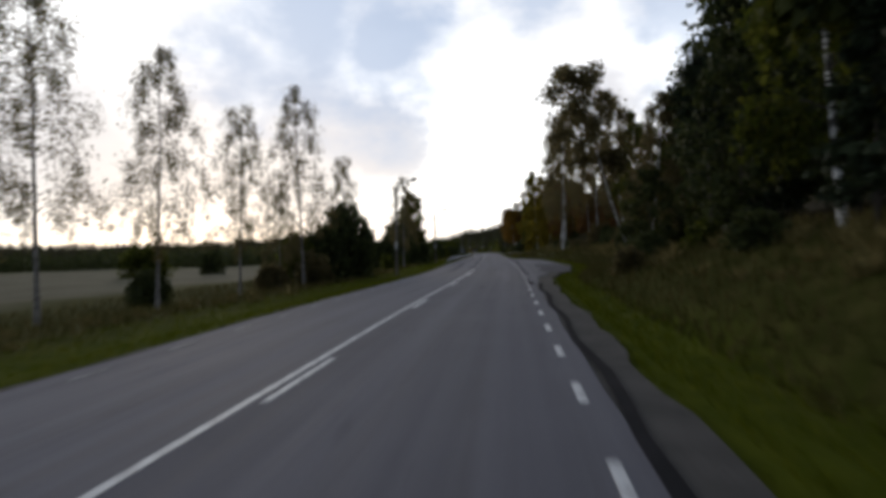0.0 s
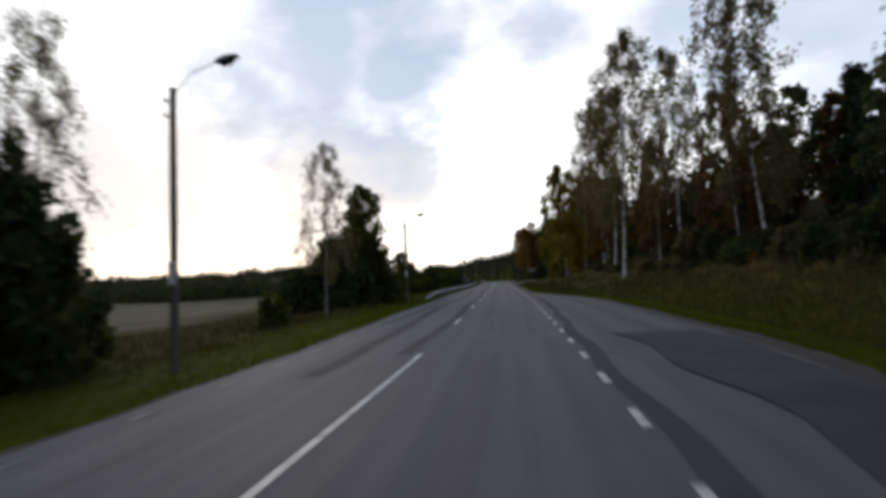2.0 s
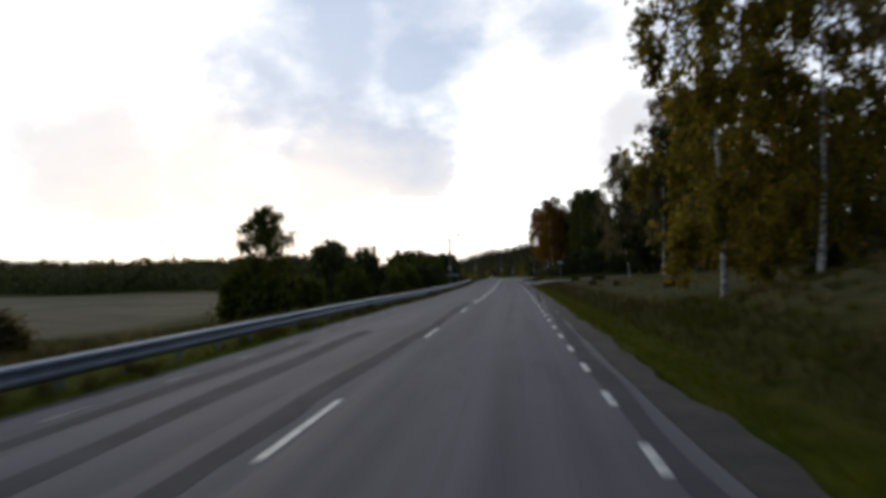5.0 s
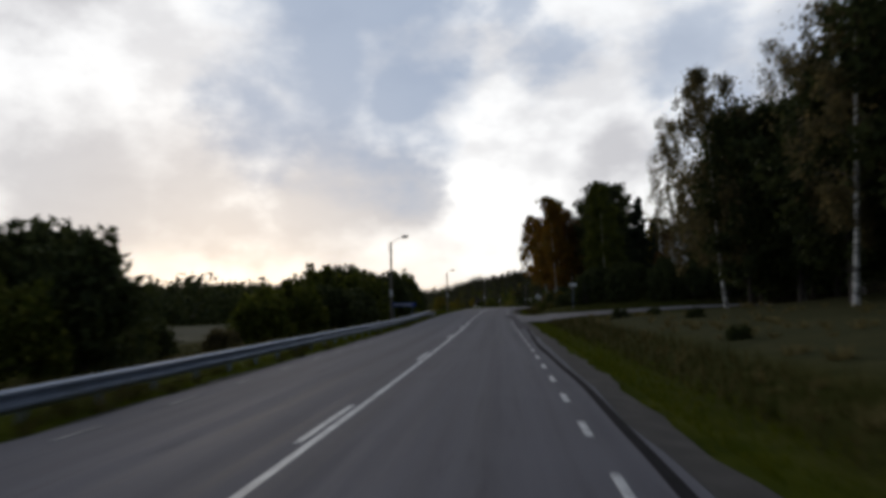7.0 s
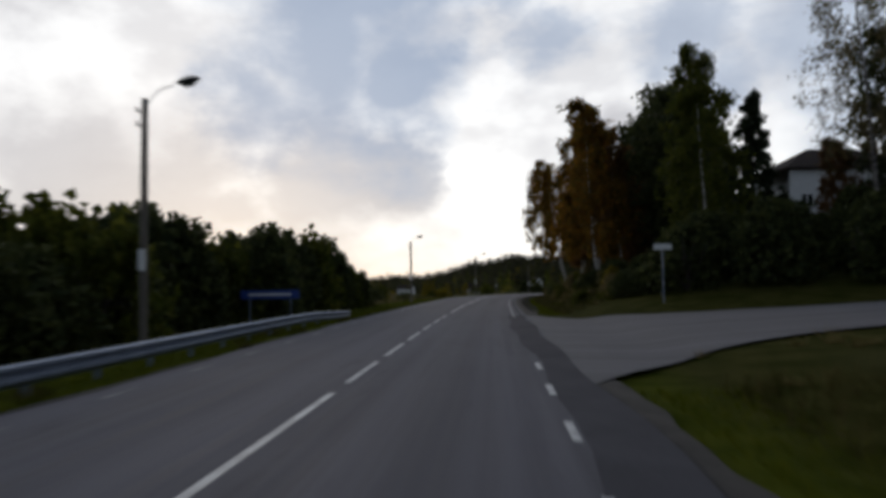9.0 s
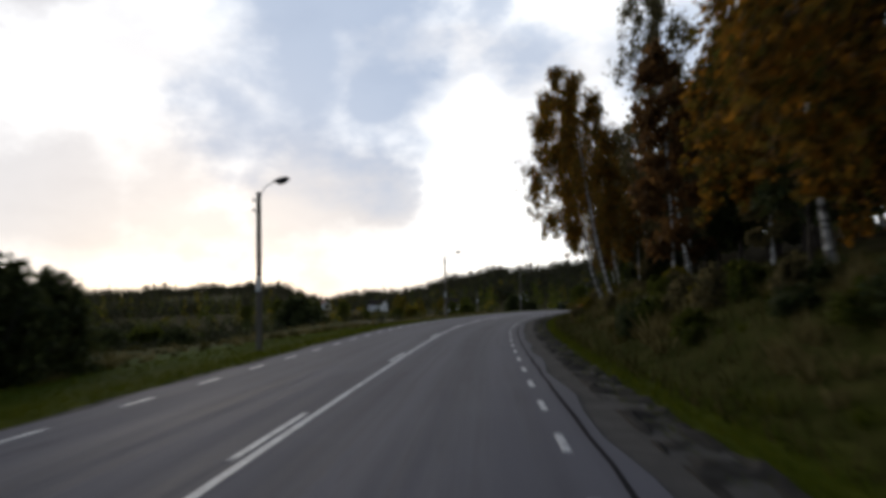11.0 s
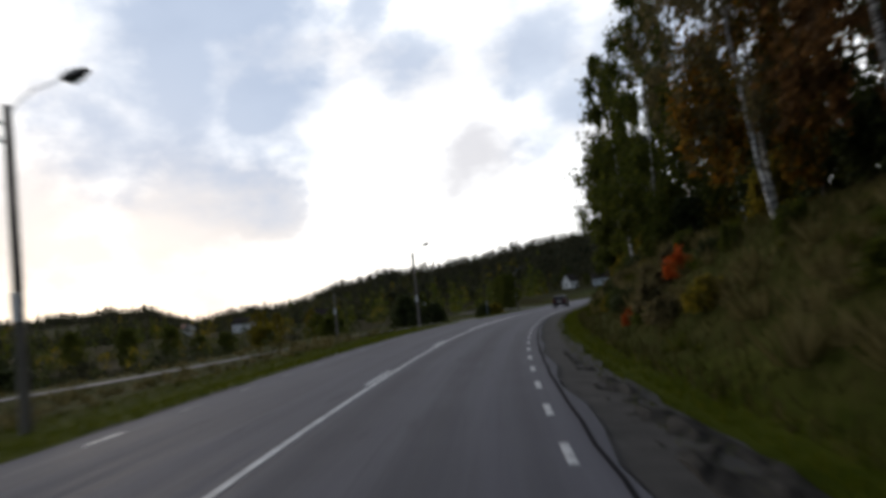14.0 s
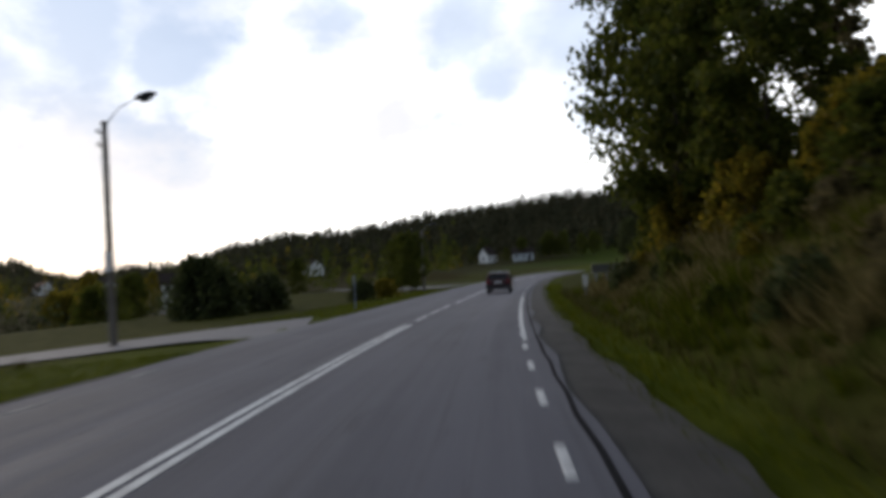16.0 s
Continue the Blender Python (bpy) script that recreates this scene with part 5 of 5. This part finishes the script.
junction = lambda s, u: (s > 209) & (s < 236) & (u < 30)
lane = lambda s, u: (s > 364) & (s < 378) & (u > -11) | (np.abs(u - np.interp(s, [300, 330, 347, 358, 365.5, 369.5], [-24, -21, -18.5, -15, -11, -8])) < 1.9) & (s > 300) & (s < 372)
tufts("verge_grass", 64000, -8, 420, 0.75, 2.4, 0.16, 21, "blade", "short bright green grass on the verge", 1, junction)
tufts("verge_grass", 84000, -8, 440, 3.9, 9.0, 0.16, 22, "blade", "short bright green grass on the verge", -1, lane)
tufts("dry_grass", 56000, -8, 400, 2.0, 9.5, 0.42, 23, "straw", "long dry grass on the bank", 1, lambda s, u: junction(s, u) | (s > 96) & (s < 206) & (u > 8))
tufts("dry_grass", 34000, -8, 250, 8.5, 22, 0.40, 24, "straw", "long dry grass beside the field", -1, lane)


def tussocks(name, count, blades, s0, s1, lo, hi, height, seed, tone, label, side=1, skip=None):
    """Separate tussocks: each one a sheaf of blades that splay from one root."""
    rng = np.random.default_rng(seed)
    s, t = rng.uniform(s0, s1, count), rng.random(count)
    u = (right_edge(s) + lo + (hi - lo) * t) if side > 0 else -(lo + (hi - lo) * t)
    if skip is not None:
        keep = ~skip(s, u)
        s, u = s[keep], u[keep]
    lush = np.array([noise.noise((a * 0.22, b * 0.55, seed * 3.1)) for a, b in zip(s, u)])
    s, u, lush = s[lush > -0.12], u[lush > -0.12], lush[lush > -0.12]
    n = len(s)
    x, y = plan(s, u)
    z = ground_z(x, y)
    big = rng.uniform(0.45, 1.1, n) * height * (0.8 + 0.9 * lush)
    k = n * blades
    own = np.repeat(np.arange(n), blades)
    a, r = rng.uniform(0, 6.28, k), rng.random(k) ** 0.7
    out = np.stack([np.cos(a), np.sin(a), np.zeros(k)], 1)
    base = np.stack([x, y, z - 0.03], 1)[own] + out * (r * 0.45 * big[own])[:, None]
    tip = base + out * (r * 0.95 * big[own])[:, None] + np.stack([rng.normal(0, 0.08, k), rng.normal(0, 0.08, k), rng.uniform(0.55, 1.1, k)], 1) * big[own][:, None]
    wide = np.cross(out, [0, 0, 1]) * (0.045 * big[own])[:, None]
    v = np.stack([base - wide, base + wide, tip], 1).reshape(-1, 3)
    ob = new(name, mesh_of(name, v, np.arange(k * 3).reshape(-1, 3), LEAF[tone]))
    return tagged(ob, label, "grass", "", "stuff")


tussocks("tall_grass", 700, 46, 234, 396, 3.2, 7.0, 0.65, 25, "hay", "withered beige grass tussocks on the bank", 1, junction)
tussocks("tall_grass", 330, 40, -6, 84, 4.0, 9.0, 0.6, 26, "hay", "withered beige grass tussocks on the bank", 1)
tussocks("tall_grass", 420, 40, 234, 396, 2.6, 8.0, 0.5, 27, "blade", "green grass tussocks on the bank", 1, junction)
tussocks("tall_grass", 300, 36, -6, 240, 8.0, 13.0, 0.5, 28, "hay", "withered grass tussocks beside the field", -1)
tussocks("tall_grass", 350, 36, 140, 214, 2.6, 14.0, 0.4, 29, "hay", "withered grass tussocks in the meadow", 1)
tussocks("tall_grass", 330, 44, 345, 396, 3.0, 6.0, 0.62, 41, "hay", "withered beige grass tussocks on the bank", 1)
tussocks("rough_grass", 900, 34, 238, 372, 8.0, 27, 0.5, 45, "hay", "withered grass tussocks below the verge", -1, lane)
tussocks("rough_grass", 700, 34, 238, 372, 7.5, 27, 0.45, 46, "straw", "rough olive grass below the verge", -1, lane)
tussocks("rough_scrub", 1800, 22, 268, 430, 33, 115, 1.0, 42, "autumn", "low dark scrub on the valley floor", -1)
tussocks("tall_grass", 600, 40, 84, 142, 2.5, 9.0, 0.32, 43, "blade", "olive grass tussocks on the bank", 1)
tussocks("tall_grass", 260, 40, 355, 396, 2.6, 5.5, 0.55, 44, "blade", "olive grass tussocks on the bank", 1)
tussocks("tall_grass", 420, 34, 106, 233, 3.95, 5.3, 0.34, 47, "straw", "rough olive grass round the barrier posts", -1)
tussocks("tall_grass", 700, 34, 84, 142, 3.0, 10.0, 0.36, 48, "straw", "rough olive grass on the bank", 1)
tussocks("tall_grass", 420, 34, 84, 142, 3.6, 11.0, 0.42, 49, "hay", "withered beige grass tussocks on the bank", 1)
# brushwood at the foot of the birches
for i in range(26):
    plant(("bush_brown0", "bush_dark1", "bush_brown1")[i % 3], 86 + i * 2.0, 12.0 + 2.4 * random.random(), random.uniform(0.2, 0.36), random.uniform(0.7, 1.0))
# low shrubs on the bank
for i in range(120):
    s = random.uniform(238, 394)
    plant(random.choice(("bush_dark0", "bush_brown0", "bush_green0", "bush_brown1", "bush_yellow0", "bush_green1")), s, 7.4 + 3.2 * random.random(), random.uniform(0.14, 0.38), random.uniform(0.75, 1.2))

# ---- lamp posts: wooden poles with a bracket arm and lantern ----
def lamp_post(s, u, height, reach, lean=0.0, up=0.62, label="weathered wooden lamp post with a bent arm and lantern", arm=True):
    ob = thing("street_lamp", label, "street lamp", "lamp posts", standing(s, u))
    verts, faces = [], []
    tube([(lean * t, 0, -0.3 + (height + 0.3) * t) for t in np.linspace(0, 1, 9)], [0.125 - 0.035 * t for t in np.linspace(0, 1, 9)], 12, verts, faces)
    part("pole", mesh_of("pole", verts, faces, POLE_WOOD, smooth_faces=True), POLE_WOOD, ob)
    for z in (height - 0.35, height - 0.75):
        bm = bmesh.new()
        rod(bm, (lean - 0.22, 0, z), (lean + 0.1, 0, z), 0.02, sides=6)
        hook = part("insulator_bracket", bm, BLACK_TRIM, ob)
        bm = bmesh.new()
        rod(bm, (lean - 0.22, 0, z - 0.02), (lean - 0.22, 0, z + 0.14), 0.035, 0.025, 8)
        part("insulator", bm, BLACK_TRIM, hook)
    if arm:
        bm = bmesh.new()
        pts = [(lean, 0, height - 0.5), (lean + 0.12, 0, height - 0.05), (lean + reach * 0.45, 0, height + up * 0.6), (lean + reach, 0, height + up)]
        for a, b in zip(pts, pts[1:]):
            rod(bm, a, b, 0.02, 0.018, 8)
        part("arm", bm, STEEL, ob, "thin galvanised bracket arm")
        bm = bmesh.new()
        bmesh.ops.create_uvsphere(bm, u_segments=14, v_segments=8, radius=0.5)
        for v in bm.verts:
            v.co = (lean + reach + 0.26 + v.co.x * 0.72, v.co.y * 0.30, height + up + 0.04 + v.co.z * (0.26 if v.co.z > 0 else 0.14) + v.co.x * 0.12)
        head = part("lantern", bm, BLACK_TRIM, ob, "dark lantern housing")
        bm = bmesh.new()
        bmesh.ops.create_uvsphere(bm, u_segments=12, v_segments=6, radius=0.5)
        for v in bm.verts:
            v.co = (lean + reach + 0.30 + v.co.x * 0.45, v.co.y * 0.22, height + up - 0.02 + min(v.co.z, 0.1) * 0.2 + v.co.x * 0.12)
        part("lens", bm, GLASS, head, "unlit glass lens")
    bm = bmesh.new()
    box(bm, lean * 0.3 - 0.09, -0.15, 2.3, lean * 0.3 + 0.09, -0.09, 2.9)
    part("number_plate", bm, WHITE_PAINT, ob, "small pale plate")
    return ob


lamp_post(59.6, -6.7, 7.5, 1.25, 0.12)
lamp_post(107.0, -7.2, 7.4, 1.25)
lamp_post(216.4, -7.25, 7.15, 1.0, 0.0, 0.42)
lamp_post(268.4, -6.52, 6.25, 0.68, 0.0, 0.40)
lamp_post(319.1, -7.0, 6.9, 1.3, 0.0, 0.42)
lamp_post(369.0, -8.75, 6.9, 1.1)
lamp_post(371.8, -18.0, 4.3, 1.0, label="short wooden pole below the lane", arm=False)
lamp_post(419.8, -7.4, 6.2, 1.0, label="far wooden pole beside the road")


# ---- crash barrier ----
def barrier(s0, s1, u):
    ob = thing("crash_barrier", "galvanised steel crash barrier on short posts", "crash barrier")
    s = np.arange(s0, s1 + 0.1, 2.0)
    x, y = plan(s, u - np.interp(s, [s0, s0 + 10], [0.8, 0]))
    h = at(HEAD, s)
    z = road_z(s, -4.0) - 0.02
    dip = np.interp(s, [s0, s0 + 6, s1 - 8, s1], [-0.42, 0, 0, -0.25])
    prof = [(0.0, 0.11), (0.075, 0.19), (0.075, 0.24), (0.0, 0.29), (0.0, 0.33), (0.075, 0.38), (0.075, 0.43), (0.0, 0.47), (-0.012, 0.47), (-0.012, 0.11)]
    verts, faces, k = [], [], len(prof)
    for i in range(len(s)):
        for a, b in prof:
            verts.append((x[i] + a * math.cos(h[i]), y[i] - a * math.sin(h[i]), z[i] + b + dip[i] + 0.03))
    for i in range(len(s) - 1):
        for j in range(k):
            q = (j + 1) % k
            faces.append((i * k + j, i * k + q, (i + 1) * k + q, (i + 1) * k + j))
    part("rail", mesh_of("rail", verts, faces, STEEL), STEEL, ob, "long w-shaped steel rail")
    post = boxed(-0.05, -0.03, -0.9, 0.05, 0.03, 0.12)
    first = part("post", post, STEEL, ob)
    for i in range(len(s)):
        q = first if i == 0 else part("post", first.data, STEEL, ob)
        q.matrix_basis = pose(x[i] - 0.08 * math.cos(h[i]), y[i] + 0.08 * math.sin(h[i]), z[i] + 0.28 + dip[i], 0, 0, -math.degrees(h[i]))
    return ob


barrier(108, 233, -4.75)


# ---- signs ----
def board_sign(name, s, u, wide, high, foot, mat, label, turn=0.0, bars=0, posts=2, category="road sign"):
    ob = thing(name, label, category, "", standing(s, u, turn))
    part("board", boxed(-wide / 2, -0.02, foot, wide / 2, 0.02, foot + high, bevel=0.008), mat, ob)
    for i in range(posts):
        x = 0 if posts == 1 else (i / (posts - 1) - 0.5) * wide * 0.7
        bm = bmesh.new()
        rod(bm, (x, 0.06, -0.3), (x, 0.06, foot + high * 0.9), 0.035, sides=10)
        part("post", bm, STEEL, ob)
    for i in range(bars):
        z = foot + high * (0.25 + 0.5 * i / max(1, bars - 1)) if bars > 1 else foot + high / 2
        part("lettering_bar", boxed(-wide * 0.36, -0.026, z - 0.05, wide * (0.36 - 0.12 * i), -0.021, z + 0.05), WHITE_PAINT, ob, "plain pale bar of lettering")
    return ob


board_sign("place_sign", 229.7, -8.0, 2.8, 0.42, 1.25, SIGN_BLUE, "long low blue sign board on posts behind the barrier", 0, 1)
board_sign("street_sign", 230.9, 10.3, 0.85, 0.28, 2.45, WHITE_PAINT, "small white street sign on a steel post", 8, 1, 1)
board_sign("notice_board", 387.0, 8.1, 1.7, 0.45, 0.8, SIGN_GREY, "grey notice board on posts beside the verge", 20, 0, 3, "notice board")
board_sign("marker_post", 386.3, 6.9, 0.25, 0.6, 0.6, WHITE_PAINT, "white marker plate on a post", 0, 0, 1, "marker post")
board_sign("marker_post", 386.0, -5.4, 0.14, 0.5, 1.3, SIGN_GREY, "thin grey road marker post", 0, 0, 1, "marker post")


# ---- houses ----
def house(s, u, wide, deep, eave, ridge, wall, roof, label, turn=0.0, chimney=True, hip=0.0):
    ob = thing("house", label, "house", "houses", standing(s, u, turn))
    bm = bmesh.new()
    w, d = wide / 2, deep / 2
    v = [bm.verts.new(q) for q in ((-w, -d, -1), (w, -d, -1), (w, d, -1), (-w, d, -1), (-w, -d, eave), (w, -d, eave), (w, d, eave), (-w, d, eave), (-w + hip, 0, ridge), (w - hip, 0, ridge))]
    for f in ((0, 1, 5, 4), (2, 3, 7, 6), (1, 2, 6, 9, 5), (3, 0, 4, 8, 7)):
        bm.faces.new([v[i] for i in f])
    part("wall", bm, wall, ob)
    bm = bmesh.new()
    slope = (ridge - eave) / d
    for sgn in (-1, 1):
        o, e = 0.45, eave - 0.45 * slope
        q = [(-w - o, sgn * (d + 0.45), e), (w + o, sgn * (d + 0.45), e), (w + o * (hip == 0) - hip, 0, ridge), (-w - o * (hip == 0) + hip, 0, ridge)]
        lo = [bm.verts.new((a, b, c + 0.03)) for a, b, c in q]
        hi = [bm.verts.new((a, b, c + 0.22)) for a, b, c in q]
        bm.faces.new(lo)
        bm.faces.new(hi[::-1])
        for i in range(4):
            j = (i + 1) % 4
            bm.faces.new((lo[i], lo[j], hi[j], hi[i]))
    if hip:
        for sgn in (-1, 1):
            q = [(sgn * (w + 0.45), -d - 0.45, eave - 0.45 * slope), (sgn * (w + 0.45), d + 0.45, eave - 0.45 * slope), (sgn * (w - hip), 0, ridge)]
            lo = [bm.verts.new((a, b, c + 0.03)) for a, b, c in q]
            hi = [bm.verts.new((a, b, c + 0.22)) for a, b, c in q]
            bm.faces.new(lo)
            bm.faces.new(hi[::-1])
            for i in range(3):
                j = (i + 1) % 3
                bm.faces.new((lo[i], lo[j], hi[j], hi[i]))
        bmesh.ops.recalc_face_normals(bm, faces=bm.faces)
    top = part("roof", bm, roof, ob)
    if chimney:
        part("chimney", box(boxed(-0.35, 0.3, ridge - 1.2, 0.35, 0.95, ridge + 1.0), -0.42, 0.23, ridge + 1.0, 0.42, 1.02, ridge + 1.12), BRICK, top, "brick chimney")
    n = max(2, int(wide / 2.6))
    for sgn in (-1, 1):
        for z in ([1.0, 3.7] if eave > 5 else [1.0]):
            for i in range(n):
                x = (i - (n - 1) / 2) * wide / n
                fr = boxed(x - 0.6, sgn * d - 0.06, z, x + 0.6, sgn * d + 0.06, z + 1.4, bevel=0.01)
                fr = part("window", fr, WHITE_PAINT, ob)
                for k in (-1, 1):
                    part("pane", boxed(x + k * 0.28 - 0.23, sgn * (d + 0.062) - 0.005, z + 0.1, x + k * 0.28 + 0.23, sgn * (d + 0.062) + 0.005, z + 1.3), GLASS, fr)
    for sgn in (-1, 1):
        for z in ([1.0, 3.7] if eave > 5 else [1.0]):
            fr = part("window", boxed(sgn * w - 0.06, -0.6, z, sgn * w + 0.06, 0.6, z + 1.4, bevel=0.01), WHITE_PAINT, ob)
            part("pane", boxed(sgn * (w + 0.062) - 0.005, -0.5, z + 0.1, sgn * (w + 0.062) + 0.005, 0.5, z + 1.3), GLASS, fr)
    part("door", boxed(wide * 0.28 - 0.5, -d - 0.07, 0, wide * 0.28 + 0.5, -d + 0.05, 2.1, bevel=0.01), ROOF_TILE, ob)
    return ob


house(270, 35.0, 12.6, 8.0, 4.8, 7.0, WHITE_PAINT, ROOF_TILE, "long white house with a dark hipped roof among the trees", 8, hip=4.0)


def house_at(x, y, *a, **k):
    s, u = along(x, y)
    return house(float(s[0]), float(u[0]), *a, **k)


house_at(78.6, 640, 5.5, 5, 3.6, 6.6, WHITE_PAINT, ROOF_TILE, "small white house with a steep gable below the wooded hill", turn=70)
house_at(104, 650, 8.5, 7, 3.2, 5.2, PALE_BOARDS, ROOF_TILE, "long pale grey house with a low roof below the wood", turn=20)
for x, y, size in ((94, 636, 0.75), (101, 632, 0.6), (110, 640, 0.8), (69, 630, 0.6), (118, 650, 0.9), (66, 655, 0.7), (73, 662, 0.8), (86, 656, 0.75), (93, 663, 0.8), (112, 662, 0.8), (126, 650, 0.9), (59, 640, 0.7), (108, 630, 0.65), (122, 632, 0.75), (88, 640, 0.5), (134, 640, 0.8)):
    s, u = along(x, y)
    plant("deep_dark_tree0" if x % 2 else "deep_green_tree0", float(s[0]), float(u[0]), size, 1.0)
house_at(-79, 650, 9, 7, 4.2, 6.8, WHITE_PAINT, ROOF_TILE, "white house in the valley gardens", turn=15, chimney=False)
house_at(-145, 780, 12, 8, 4.5, 7.5, WHITE_PAINT, ROOF_RED, "white house with a red roof across the valley", turn=-20)
house_at(-25, 507, 5, 5, 5.4, 7.4, WHITE_PAINT, ROOF_TILE, "white house among the garden trees", turn=40, chimney=False)
house_at(5, 690, 8, 7, 4.5, 7.2, WHITE_PAINT, ROOF_TILE, "white house below the wooded hill", turn=-30, chimney=False)
house(356.7, -78.5, 4.6, 3.0, 2.1, 2.7, WHITE_PAINT, WHITE_PAINT, "low white shed on the valley floor", turn=10, chimney=False)


# ---- the car ahead ----
def car(s, u):
    x, y = plan(s, u)
    ob = thing("car", "dark red estate car with a pale roof on the road", "car", "", pose(float(x), float(y), float(road_z(s, u)), 0, 0, -math.degrees(at(HEAD, s))))
    side = [(-2.15, 0.42), (-2.18, 0.75), (-2.10, 0.98), (-1.98, 1.02), (-1.72, 1.42), (-1.55, 1.50), (0.25, 1.50), (0.95, 1.02), (1.95, 0.86), (2.12, 0.70), (2.15, 0.42), (1.7, 0.30), (-1.8, 0.30)]
    bm = bmesh.new()
    rings = []
    for k, (w, shrink) in enumerate(((-0.86, 0.0), (-0.80, 0.03), (0.80, 0.03), (0.86, 0.0))):
        ring = []
        for a, b in side:
            inset = 0.16 * max(0.0, (b - 0.98) / 0.52)
            ring.append(bm.verts.new((w * (1 - inset) if abs(w) > 0 else 0, a, b if k in (1, 2) else b - 0.03 * (b > 0.5))))
        rings.append(ring)
    for a, b in zip(rings, rings[1:]):
        for i in range(len(side)):
            j = (i + 1) % len(side)
            bm.faces.new((a[i], a[j], b[j], b[i]))
    bm.faces.new(rings[0][::-1])
    bm.faces.new(rings[-1])
    bmesh.ops.recalc_face_normals(bm, faces=bm.faces)
    body = part("body", bm, RED_CAR, ob)
    part("roof_panel", boxed(-0.66, -1.5, 1.49, 0.66, 0.2, 1.53, bevel=0.015), STEEL, ob, "pale reflecting roof")
    glass = bmesh.new()
    v = [glass.verts.new(q) for q in ((-0.66, -2.02, 1.04), (0.66, -2.02, 1.04), (0.58, -1.755, 1.42), (-0.58, -1.755, 1.42))]
    glass.faces.new(v)
    bmesh.ops.solidify(glass, geom=list(glass.faces), thickness=0.015)
    part("rear_window", glass, GLASS, ob)
    for sgn in (-1, 1):
        bm = bmesh.new()
        v = [bm.verts.new((sgn * q[0], q[1], q[2])) for q in ((0.862, -1.75, 1.03), (0.862, 0.75, 1.03), (0.775, 0.15, 1.42), (0.775, -1.6, 1.42))]
        bm.faces.new(v)
        bmesh.ops.solidify(bm, geom=list(bm.faces), thickness=0.012)
        part("side_window", bm, GLASS, ob)
        part("tail_lamp", boxed(sgn * 0.72 - 0.12, -2.215, 0.72, sgn * 0.72 + 0.12, -2.12, 1.0, bevel=0.02), RED_LENS, ob)
        part("mirror", boxed(sgn * 0.98 - 0.1, 0.55, 1.0, sgn * 0.98 + 0.1, 0.72, 1.15, bevel=0.03), BLACK_TRIM, ob)
        for yy in (-1.32, 1.32):
            bm = bmesh.new()
            rod(bm, (sgn * 0.66, yy, 0.31), (sgn * 0.86, yy, 0.31), 0.31, sides=24)
            wheel = part("wheel", bm, RUBBER, ob)
            bm = bmesh.new()
            rod(bm, (sgn * 0.84, yy, 0.31), (sgn * 0.872, yy, 0.31), 0.2, sides=16)
            part("rim", bm, CHROME, wheel)
    part("bumper", boxed(-0.84, -2.27, 0.36, 0.84, -2.1, 0.62, bevel=0.03), BLACK_TRIM, ob)
    part("number_plate", boxed(-0.26, -2.235, 0.76, 0.26, -2.175, 0.87, bevel=0.005), WHITE_PAINT, ob, "plain pale plate")
    return ob


car(401.0, 1.68)
